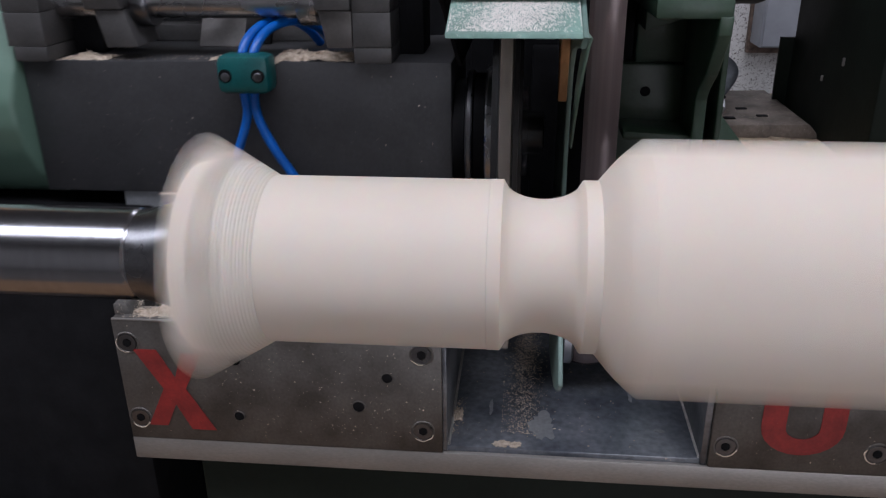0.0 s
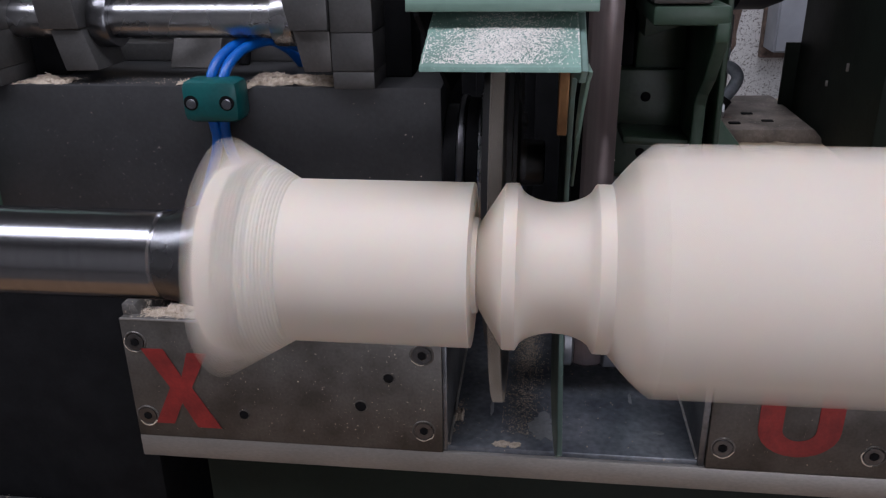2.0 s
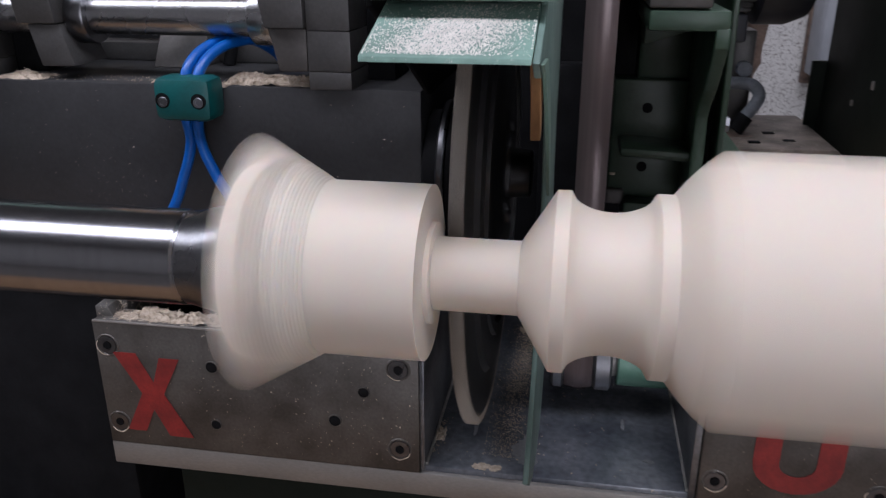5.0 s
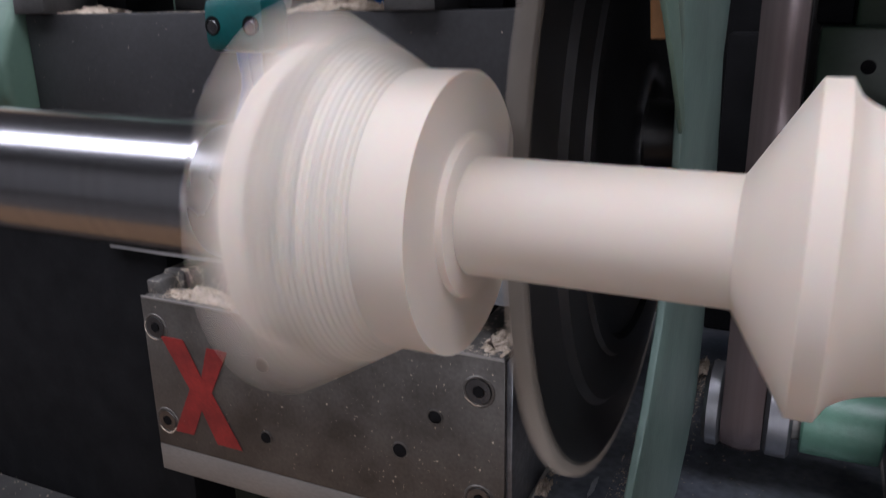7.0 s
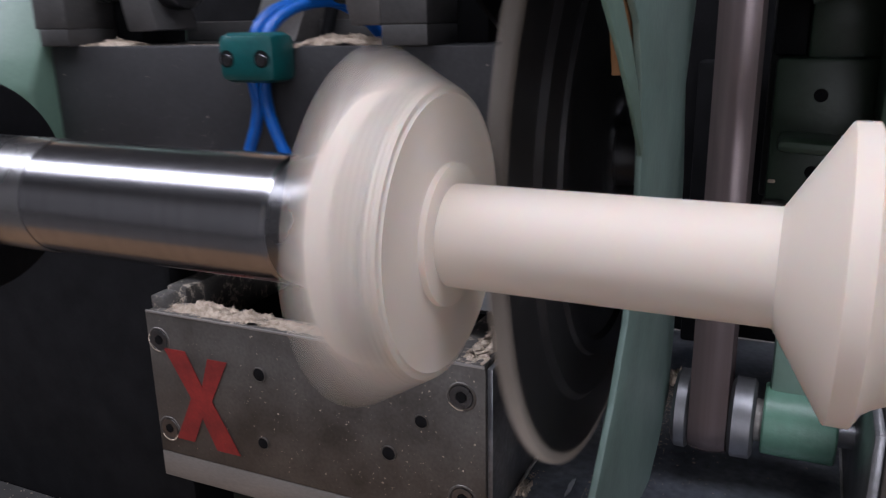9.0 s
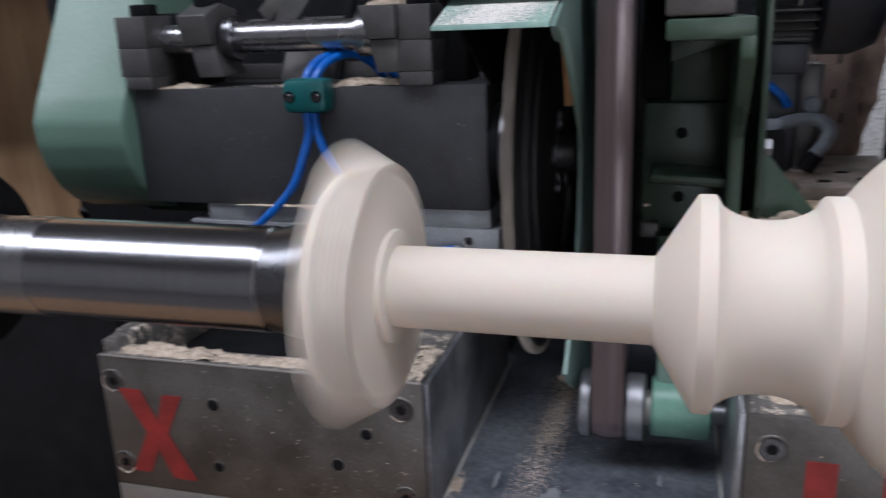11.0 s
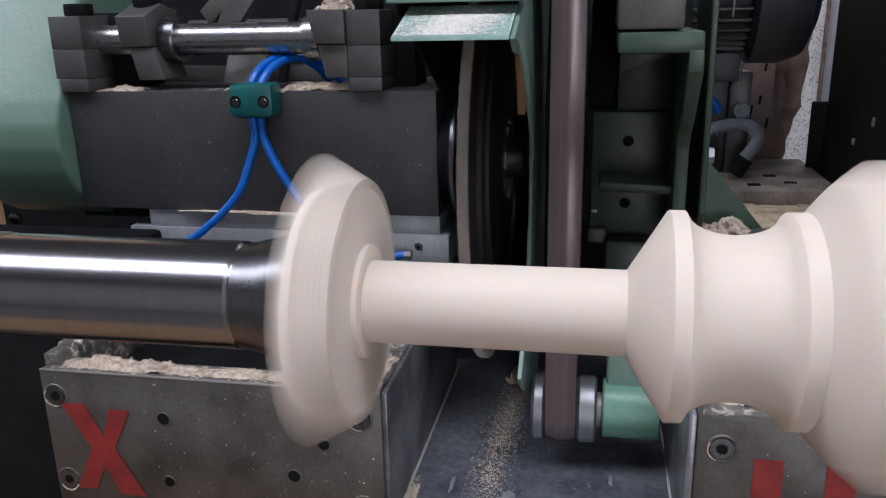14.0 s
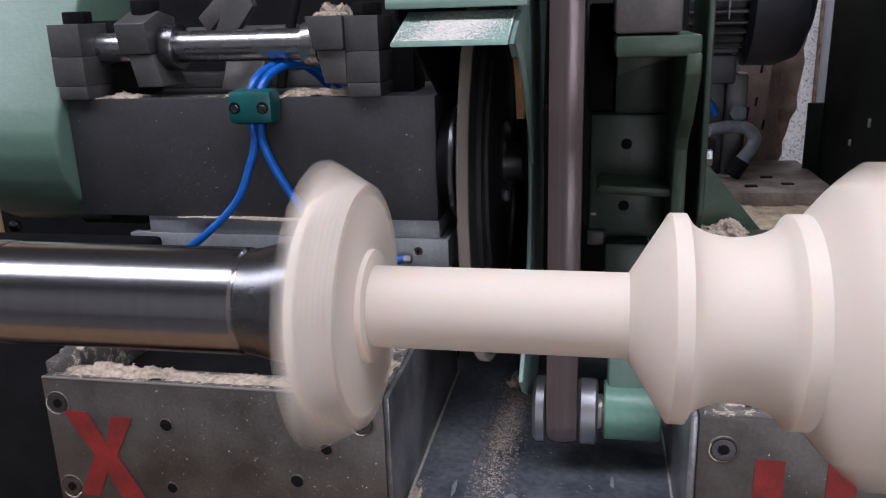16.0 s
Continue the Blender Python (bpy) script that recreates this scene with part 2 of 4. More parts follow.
def extrude_y(outline, y0, y1, bevel=0.0):
    """A plate of the outline (x, z), from y0 to y1."""
    bm = bmesh.new()
    f = bm.faces.new([bm.verts.new((x, y0, z)) for x, z in outline])
    r = bmesh.ops.extrude_face_region(bm, geom=[f])
    bmesh.ops.translate(bm, vec=(0, y1 - y0, 0), verts=[v for v in r["geom"] if isinstance(v, bmesh.types.BMVert)])
    if bevel:
        bmesh.ops.bevel(bm, geom=list(bm.edges), offset=bevel, segments=2, affect="EDGES", profile=0.5, clamp_overlap=True)
    return bm


def smooth_path(points, per=8):
    pts = [Vector(p) for p in points]
    pts = [2 * pts[0] - pts[1]] + pts + [2 * pts[-1] - pts[-2]]
    out = []
    for a, b, c, d in zip(pts, pts[1:], pts[2:], pts[3:]):
        for k in range(per):
            t = k / per
            out.append(0.5 * (2 * b + (c - a) * t + (2 * a - 5 * b + 4 * c - d) * t * t + (3 * b - a - 3 * c + d) * t ** 3))
    return out + [pts[-2]]


def tube(points, r, segments=14, per=8):
    path = smooth_path(points, per)
    bm = bmesh.new()
    rings, side = [], None
    for i, p in enumerate(path):
        way = (path[min(i + 1, len(path) - 1)] - path[max(i - 1, 0)]).normalized()
        side = way.orthogonal() if side is None else side - way * side.dot(way)
        side.normalize()
        up = way.cross(side)
        rings.append([bm.verts.new(p + r * (math.cos(a) * side + math.sin(a) * up))
                      for a in (2 * math.pi * k / segments for k in range(segments))])
    for p, q in zip(rings, rings[1:]):
        for k in range(segments):
            bm.faces.new((p[k], p[(k + 1) % segments], q[(k + 1) % segments], q[k]))
    bm.faces.new(rings[0]), bm.faces.new(rings[-1])
    return bm


def heap(x0, x1, y0, y1, z, height, nx=36, ny=12, seed=0.0, ragged=0.35, flakes=0):
    """A low ragged heap of wood dust that lies on z, with loose chips on it."""
    bm = bmesh.new()
    grid = []
    for i in range(nx + 1):
        row = []
        for j in range(ny + 1):
            u, v = i / nx, j / ny
            wob = noise.noise((u * 5 + seed, v * 3, seed)) * ragged
            edge = max(0.0, min(1.0, 4 * min(u, 1 - u, v, 1 - v) + wob * 0.8))
            fine = noise.noise((u * 34 + seed, v * 14, 3.1 + seed)) * 0.35 + noise.noise((u * 80, v * 34, seed)) * 0.25
            h = max(0.0003, height * edge) * (0.55 + 0.6 * noise.noise((u * 4 + seed * 2, v * 2, 9.0)) + fine) if edge > 0 else -0.001
            px = x0 + (x1 - x0) * u + noise.noise((v * 9, u * 9, seed)) * (y1 - y0) * 0.12
            py = y0 + (y1 - y0) * v + noise.noise((u * 9, v * 9, 5 + seed)) * (y1 - y0) * 0.12
            row.append(bm.verts.new((px, py, z + h)))
        grid.append(row)
    for i in range(nx):
        for j in range(ny):
            bm.faces.new((grid[i][j], grid[i + 1][j], grid[i + 1][j + 1], grid[i][j + 1]))
    rng = random.Random(int(seed * 100) + 5)
    for _ in range(flakes):
        a, s = rng.uniform(0, 6.28), rng.uniform(0.0004, 0.0013)
        c = grid[rng.randint(0, nx)][rng.randint(0, ny)].co.copy()
        if c.z < z:
            c.z = z
        c += Vector((rng.uniform(-0.001, 0.001), rng.uniform(-0.001, 0.001), 0.0002))
        d = Vector((math.cos(a), math.sin(a), rng.uniform(-0.15, 0.4))) * s
        e = Vector((-math.sin(a), math.cos(a), rng.uniform(-0.1, 0.5))) * s * 0.35
        vs = [bm.verts.new(c + k) for k in (d, e, -d, -e)]
        top = bm.verts.new(c + Vector((0, 0, s * 0.4)))
        for p, q in zip(vs, vs[1:] + vs[:1]):
            bm.faces.new((p, q, top))
        bm.faces.new(vs)
    return bm


def sprinkle(x0, x1, y0, y1, z, count, seed, big=0.0015):
    """Single chips of wood that lie scattered on z, thickest in the middle."""
    rng = random.Random(seed)
    bm = bmesh.new()
    for _ in range(count):
        a, s = rng.uniform(0, 6.28), rng.uniform(0.0003, big) * rng.uniform(0.4, 1)
        v = rng.random()
        x = (x0 + x1) / 2 + (x1 - x0) * max(-0.5, min(0.5, rng.gauss(0, 0.22) + 0.2 * (v - 0.5)))
        c = Vector((x, y0 + (y1 - y0) * v, z))
        d, e = Vector((math.cos(a), math.sin(a), 0)) * s, Vector((-math.sin(a), math.cos(a), 0)) * s * rng.uniform(0.3, 0.9)
        vs = [bm.verts.new(c + k) for k in (d, e, -d, -e)]
        top = bm.verts.new(c + Vector((0, 0, s * 0.6)))
        for p, q in zip(vs, vs[1:] + vs[:1]):
            bm.faces.new((p, q, top))
    return bm


def specks(x0, x1, z0, z1, y, count, seed, big=0.0008):
    """Tiny chips of wood that cling to a face that looks along -y."""
    rng = random.Random(seed)
    bm = bmesh.new()
    for _ in range(count):
        a, s = rng.uniform(0, 6.28), rng.uniform(0.00012, big) * rng.random()
        s = max(s, 0.00015)
        c = Vector((rng.uniform(x0, x1), y, z0 + (z1 - z0) * rng.random()))
        d, e = Vector((math.cos(a), 0, math.sin(a))) * s, Vector((-math.sin(a), 0, math.cos(a))) * s * rng.uniform(0.3, 0.9)
        vs = [bm.verts.new(c + k) for k in (d, e, -d, -e)]
        top = bm.verts.new(c + Vector((0, -s * 0.5, 0)))
        for p, q in zip(vs, vs[1:] + vs[:1]):
            bm.faces.new((p, q, top))
    return bm


def socket_screw(name, parent, x, y, z, r=0.0062, deep=0.0012):
    """A socket head cap screw let into a face that looks along -y: dark counterbore ring, head, hexagon hollow."""
    bm = lathe([(0.0, r), (-0.0006, r * 0.96), (-0.0006, r * 0.5), (0.0022, r * 0.46), (0.0022, 0.0001)], segments=24)
    bmesh.ops.rotate(bm, matrix=Matrix.Rotation(radians(90), 3, "Z"), verts=bm.verts)
    bmesh.ops.translate(bm, vec=(x, y, z), verts=bm.verts)
    head = part(name, bm, DARK_CHROME, parent, "dark socket head screw")
    ring = lathe([(0.0, r * 1.28), (-0.0005, r * 1.2), (-0.0005, r * 1.08), (0.0, r * 1.02)], segments=28)
    bmesh.ops.rotate(ring, matrix=Matrix.Rotation(radians(90), 3, "Z"), verts=ring.verts)
    bmesh.ops.translate(ring, vec=(x, y, z), verts=ring.verts)
    part("counterbore", ring, BLOCK, head)
    rng = random.Random(int(x * 9000 + z * 700))
    start, count = rng.uniform(2.4, 4.0), rng.randint(3, 7)
    arc = tube([(x + r * rng.uniform(1.1, 1.26) * math.cos(a), y - 0.0003, z + r * rng.uniform(1.1, 1.26) * math.sin(a)) for a in (start + 0.4 * k for k in range(count))], rng.uniform(0.00035, 0.0006), 6, 3)
    part("dust_arc", arc, DUST, head, "pale dust caught at the rim")
    hex_hole = cylinder((x, y - 0.0009, z), r * 0.46, 0.0012, "y", 6, 0)
    part("hex_socket", hex_hole, BLACK, head)
    return head


def drilled_hole(parent, x, y, z, r=0.0036):
    bm = cylinder((x, y - 0.0006, z), r, 0.003, "y", 24, 0.0003)
    hole = part("drilled_hole", bm, BLACK, parent, "dark drilled hole")
    rim = lathe([(0.0, r * 1.18), (-0.0008, r * 1.12), (-0.0008, r * 1.0), (0.0, r * 0.98)], segments=24)
    bmesh.ops.rotate(rim, matrix=Matrix.Rotation(radians(90), 3, "Z"), verts=rim.verts)
    bmesh.ops.translate(rim, vec=(x, y, z), verts=rim.verts)
    part("chamfer", rim, BLOCK, hole)


AXIS_Y, AXIS_Z = -0.1234, 0.1741

# ---------------------------------------------------------------- the room


def build_room():
    fl = tagged(part("floor", box(-5.6, 2.9, -3.0, 3.6, -1.05, -0.95, 0), CONCRETE), "grey dusty concrete workshop floor", "floor", kind="structure")
    for name, b, mat in (("wall_north", (-5.6, 2.9, 3.6, 3.75, -0.95, 2.3), WALL), ("wall_south", (-5.6, 2.9, -3.15, -3.0, -0.95, 2.3), WALL),
                         ("wall_west", (-5.75, -5.6, -3.15, 3.75, -0.95, 2.3), WALL), ("wall_east", (2.9, 3.05, -3.15, 3.75, -0.95, 2.3), WALL)):
        tagged(part(name, box(*b, 0), mat), "plain grey plastered workshop wall", "wall", kind="structure")
    tagged(part("ceiling", box(-5.75, 3.05, -3.15, 3.75, 2.3, 2.4, 0), WALL), "plain pale workshop ceiling", "ceiling", kind="structure")
    lamp = thing("ceiling_light", "long white ceiling light with a frosted diffuser", "lamp", at=(-1.4, -0.78, 2.3))
    part("frame", box(-3.85, 3.85, -0.42, 0.42, -0.10, 0.0, 0.01), PANEL_GREY, lamp)
    part("diffuser", box(-3.8, 3.8, -0.04, 0.40, -0.14, -0.1, 0.01), GLOW, lamp)
    part("diffuser", box(-3.8, 3.8, -0.38, -0.18, -0.14, -0.1, 0.01), GLOW, lamp)
    rear = thing("ceiling_light", "white ceiling light tilted towards the rear wall", "lamp", at=(1.0, 2.3, 2.3))
    part("frame", box(-0.65, 0.65, -0.16, 0.16, -0.06, 0.0, 0.01), PANEL_GREY, rear)
    part("diffuser", box(-0.6, 0.6, -0.12, 0.12, -0.09, -0.06, 0.01), GLOW, rear)
    door = thing("door_1", "tall bright glazed door behind the operator's place", "door", kind="structure", at=(1.1, -3.0, 0.2))
    for b in ((-0.52, 0.52, 0.0, 0.04, -1.15, -1.08), (-0.52, 0.52, 0.0, 0.04, 1.08, 1.15), (-0.52, -0.46, 0.0, 0.04, -1.08, 1.08), (0.46, 0.52, 0.0, 0.04, -1.08, 1.08)):
        part("door_frame", box(*b, 0.005), PANEL_GREY, door)
    part("pane", box(-0.46, 0.46, 0.005, 0.012, -1.08, 1.08, 0), GLOW, door)


def build_background():
    """What stands behind the lathe: rear deck, plaster, cabinet, motor and hoses."""
    tagged(part("backdrop_wall", box(-0.6, 2.9, 3.45, 3.598, -0.95, 2.298, 0.004), PLASTER), "rough white plaster wall speckled with dark pits", "wall", kind="structure")
    deck = thing("rear_deck", "dusty brown ledge behind the machine covered with old shavings", "ledge")
    part("slab", box(0.386, 1.3, 0.24, 0.66, -0.95, 0.085, 0.004), BROWN_DUST, deck)
    part("board", extrude_y([(0.445, 0.0849), (0.445, 0.099), (0.545, 0.101), (0.560, 0.0849)], 0.425, 0.60, 0.002), DUSTY_BOARD, deck, "worn dark board")
    for x, y in ((0.493, 0.498), (0.507, 0.463), (0.470, 0.452)):
        part("slot", box(x - 0.006, x + 0.006, y - 0.0035, y + 0.0035, 0.0985, 0.1014, 0.0008), BLACK, deck, "dark slot in the board")
    d = tagged(part("dust_heap", heap(0.390, 0.55, 0.245, 0.45, 0.085, 0.0045, 90, 90, 2.2, flakes=1500), BROWN_DUST), "loose brown heap of old shavings", "dust", kind="stuff")
    d2 = tagged(part("dust_heap", heap(0.369, 0.414, 0.120, 0.1535, 0.1330, 0.0085, 40, 30, 4.4, flakes=260), DUST), "pale heap of fresh wood dust", "dust", kind="stuff")
    ledge = tagged(part("dust_shelf", box(0.366, 0.428, 0.118, 0.1535, -0.0165, 0.1335, 0.002), GREEN), "dark green painted ledge under the dust", "ledge")
    cab = thing("cabinet", "tall green machine cabinet with a stepped edge, its shade put into the colour", "cabinet")
    part("body", box(0.5540, 1.3, 0.300, 0.545, 0.085, 0.60, 0.003), SHADED_GREEN, cab)
    part("base", box(0.5400, 0.60, 0.546, 0.552, 0.085, 0.1725, 0.001), SHADED_GREEN, cab, "dark stepped flange")
    part("latch", box(0.5515, 0.5542, 0.4340, 0.4362, 0.144, 0.1500, 0.0006), EDGE, cab, "small bright latch")
    part("latch", box(0.5515, 0.5542, 0.3840, 0.3860, 0.168, 0.1760, 0.0006), EDGE, cab, "small bright latch")
    grey = thing("switch_box", "pale grey enamelled box on the plaster wall", "switch box")
    part("body", box(1.258, 1.470, 3.24, 3.41, -0.252, 0.42, 0.006), PANEL_GREY, grey)
    # slab added for the brown margin beside and below the box
    part("backing", box(1.250, 1.490, 3.41, 3.449, -0.300, 0.42, 0.004), RUST, grey, "reddish brown slab added behind the box")
    part("lid", box(1.264, 1.464, 3.225, 3.24, -0.244, 0.41, 0.004), PANEL_GREY, grey)
    mot = thing("electric_motor", "black electric motor with cooling fins and a round cowl", "motor")
    my, mz = 0.445, 0.286
    part("cowl", lathe([(0.446, 0.02), (0.446, 0.058), (0.450, 0.066), (0.478, 0.066), (0.496, 0.059), (0.505, 0.040), (0.507, 0.02)], segments=56), COWL, mot, m=pose(0, my, mz))
    part("housing", lathe([(0.385, 0.02), (0.385, 0.046), (0.446, 0.046), (0.446, 0.02)], segments=48), COWL, mot, m=pose(0, my, mz))
    for k in range(14):
        fin = box(0.388, 0.446, -0.0009, 0.0009, 0.044, 0.055, 0.0003)
        part("fin", fin, BLACK_BLOCK, mot, m=pose(0, my, mz) @ Matrix.Rotation(radians(52 + k * 11), 4, "X"))
    part("fin_guard", tube([(0.428, my - 0.056, mz + 0.03), (0.428, my - 0.059, mz), (0.428, my - 0.056, mz - 0.022)], 0.0009, 8, 4), EDGE, mot, "thin bright bar across the fins")
    part("foot", box(0.402, 0.440, 0.44, 0.60, 0.236, 0.250, 0.003), BLACK, mot)
    part("leg", box(0.402, 0.440, 0.555, 0.60, 0.0855, 0.236, 0.003), BLACK, mot)
    part("terminal_box", box(0.405, 0.442, 0.415, 0.44, 0.205, 0.232, 0.003), COWL, mot, "dark terminal box")
    sheet = thing("torn_sheet", "brown torn sheets hanging behind the motor", "sheet")
    edge = [(0.5425 + 0.0011 * k + 0.0045 * noise.noise((k * 0.55, 1.7, 0)) + (0.0032 if k % 4 == 1 else 0) - 0.012 * max(0, 5 - k) / 5, 0.0880 + k * 0.0137) for k in range(16)]
    part("rear_sheet", extrude_y([(0.462, 0.0856), (0.528, 0.0856)] + edge + [(0.462, 0.30)], 0.640, 0.6432), RUST, sheet, "dark brown torn sheet")
    lip = [(0.526 + 0.006 * noise.noise((k * 0.7, 5.1, 0)) + 0.004 * (k % 3 == 0), 0.0870 + k * 0.0137) for k in range(11)]
    part("middle_sheet", extrude_y([(0.490, 0.0856), (0.522, 0.0856)] + lip + [(0.490, 0.236)], 0.624, 0.627), BROWN_SHEET, sheet, "brown sheet with a ragged edge")
    part("front_sheet", extrude_y([(0.462, 0.0856), (0.511, 0.0856), (0.516, 0.129), (0.509, 0.170), (0.512, 0.2227), (0.5035, 0.242), (0.462, 0.2365)], 0.608, 0.611), BROWN_SHEET, sheet, "brown sheet with slits")
    for x, z, h in ((0.5005, 0.2077, 0.014), (0.497, 0.168, 0.010), (0.5065, 0.141, 0.012), (0.488, 0.154, 0.016)):
        part("slit", box(x - 0.0014, x + 0.0014, 0.6072, 0.6084, z - h / 2, z + h / 2, 0.0003, turn=pose(0, 0, 0, 0, 6, 0)), BLACK, sheet, "dark slit")
    con = thing("conduit", "grey bent cable conduit with a black gland", "conduit")
    part("pipe", tube([(0.425, 0.50, 0.146), (0.438, 0.50, 0.151), (0.455, 0.50, 0.1535), (0.470, 0.50, 0.1515), (0.478, 0.498, 0.142), (0.474, 0.496, 0.130), (0.463, 0.492, 0.116)], 0.0068), HOSE_GREY, con)
    part("gland", tube([(0.466, 0.493, 0.119), (0.456, 0.490, 0.104)], 0.0088), BLACK, con, "black rubber gland")
    part("clamp", box(0.43, 0.475, 0.478, 0.50, 0.085, 0.100, 0.002), RUST, con, "rusty clamp")
    sw = thing("limit_switch", "dark limit switch with a pale roller", "switch")
    part("body", box(0.4500, 0.4720, 0.517, 0.55, 0.0855, 0.2075, 0.003), BLACK_BLOCK, sw)
    part("bracket", box(0.405, 0.4490, 0.522, 0.55, 0.0855, 0.2040, 0.002), COWL, sw, "dark bracket")
    part("roller", cylinder((0.4615, 0.505, 0.167), 0.008, 0.013, "y", 24), HOSE_GREY, sw, "pale grey roller")
    part("pin", cylinder((0.4600, 0.520, 0.2075), 0.0012, 0.012, "z", 10, 0.0002), EDGE, sw, "thin bright pin")
    part("hose", tube([(0.412, 0.512, 0.192), (0.424, 0.506, 0.184), (0.433, 0.505, 0.176), (0.439, 0.508, 0.166)], 0.0042), BLUE, sw, "blue air hose")
    part("plate", box(0.424, 0.447, 0.514, 0.523, 0.1995, 0.2035, 0.0005), EDGE, sw, "bright steel plate")
    board = thing("pine_boards", "knotty pine boards standing behind the lathe", "boards")
    part("board", box(-1.5, -0.48, 0.80, 0.83, -0.95, 0.9, 0.004), PINE, board)
    part("shelf", box(-1.5, -0.52, 0.55, 0.80, 0.338, 0.362, 0.004), PINE, board)
    part("knot", cylinder((-0.735, 0.794, 0.175), 0.014, 0.01, "y", 24), RUST, board, "dark brown knot")
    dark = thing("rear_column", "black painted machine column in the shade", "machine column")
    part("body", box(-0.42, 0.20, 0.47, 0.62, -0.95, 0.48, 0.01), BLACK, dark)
    return sheet


# ---------------------------------------------------------------- the bed with the two marked blocks


def build_bed():
    bed = thing("lathe_bed", "dark lathe bed with a milled base plate and blued steel chute", "lathe bed")
    part("base_plate", box(-0.0088, 0.86, 0.0, 0.24, -0.0335, -0.0165, 0.001), [EDGE], bed, "bright milled base plate edge")
    part("chute_floor", box(0.2005, 0.3705, 0.003, 0.30, -0.0165, -0.0125, 0.0004), FLOOR_STEEL, bed, "blue-black stained steel chute floor")
    # the casting takes the same darkened green as the cabinet
    part("casting", box(0.03, 0.90, 0.012, 0.24, -0.95, -0.0335, 0.004), SHADED_GREEN, bed, "dark green machine casting")
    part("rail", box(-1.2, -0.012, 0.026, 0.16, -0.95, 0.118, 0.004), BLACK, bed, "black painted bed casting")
    part("ledge", box(-1.2, -0.095, -0.03, 0.026, -0.95, -0.100, 0.003), BLACK_BLOCK, bed, "dusty grey ledge")
    tagged(part("wood_specks", sprinkle(-0.30, -0.095, -0.025, 0.026, -0.0998, 160, 41, 0.0014), DUST, bed, "pale chips"), kind="stuff")
    # unseen tray, added to bounce warm light onto the undersides of work and shaft
    part("bounce_tray", box(-1.2, 1.2, -0.45, -0.03, -0.95, -0.30, 0.004), TRAY, bed, "unseen brown tray that bounces warm light up")
    # remains of black paint and bare patches on the chute
    for i, (x, y, sx, sy, mat, lab) in enumerate(((0.268, 0.030, 0.009, 0.014, PALE_STEEL, "bare worn patch"),
                                                  (0.240, 0.008, 0.006, 0.0035, DUST, "pale smear"), (0.249, 0.0075, 0.004, 0.003, DUST, "pale smear"), (0.232, 0.05, 0.0014, 0.008, PALE_STEEL, "scratch"),
                                                  (0.330, 0.07, 0.0012, 0.006, PALE_STEEL, "scratch"), (0.345, 0.03, 0.0035, 0.0016, PALE_STEEL, "scratch"))):
        bm = bmesh.new()
        ring = []
        for k in range(40):
            a = 2 * math.pi * k / 40
            w = 1 + 0.55 * noise.noise((math.cos(a) * 1.6, math.sin(a) * 1.6, i * 3.3)) + 0.3 * noise.noise((math.cos(a) * 6, math.sin(a) * 6, i * 3.3))
            ring.append(bm.verts.new((x + sx * w * math.cos(a), y + max(-y + 0.0035, sy * w * math.sin(a)), -0.0125)))
        f = bm.faces.new(ring)
        r = bmesh.ops.extrude_face_region(bm, geom=[f])
        bmesh.ops.translate(bm, vec=(0, 0, 0.0003 + 0.0001 * i), verts=[v for v in r["geom"] if isinstance(v, bmesh.types.BMVert)])
        part("paint_patch", bm, mat, bed, lab)
    weld = tube([(0.2062, 0.004, -0.0118), (0.2062, 0.10, -0.0118), (0.2062, 0.22, -0.0118)], 0.0011, 6)
    part("seam", weld, BRIGHT_SEAM, bed, "pale seam")
    part("seam", tube([(0.3655, 0.004, -0.0118), (0.3655, 0.10, -0.0118), (0.3655, 0.22, -0.0118)], 0.0009, 6), BRIGHT_SEAM, bed, "pale seam")
    for x0, x1, y0, y1, z, n, seed in ((0.240, 0.272, 0.02, 0.215, -0.0125, 3600, 3), (0.248, 0.268, 0.10, 0.21, -0.0125, 1500, 6), (0.206, 0.214, 0.015, 0.06, -0.0125, 70, 4), (0.21, 0.36, 0.01, 0.25, -0.0125, 200, 5)):
        tagged(part("sawdust", sprinkle(x0, x1, y0, y1, z, n, seed, 0.0009 if n > 1000 else 0.0013), DUST), "loose pale sawdust sprinkled on the chute", "sawdust", kind="stuff")
    tagged(part("sawdust", heap(0.250, 0.268, 0.195, 0.218, -0.0125, 0.009, 20, 20, 6.3, 1.2, 60), DUST), "small pale clump of shavings on the chute", "sawdust", kind="stuff")
    tagged(part("sawdust", heap(0.2062, 0.2130, 0.030, 0.045, -0.0125, 0.005, 14, 14, 3.3, 1.4, 30), DUST), "small pale clump of shavings on the chute", "sawdust", kind="stuff")


def stroke(points, y):
    bm = bmesh.new()
    f = bm.faces.new([bm.verts.new((x, y, z)) for x, z in points])
    r = bmesh.ops.extrude_face_region(bm, geom=[f])
    bmesh.ops.translate(bm, vec=(0, -0.0004, 0), verts=[v for v in r["geom"] if isinstance(v, bmesh.types.BMVert)])
    return bm


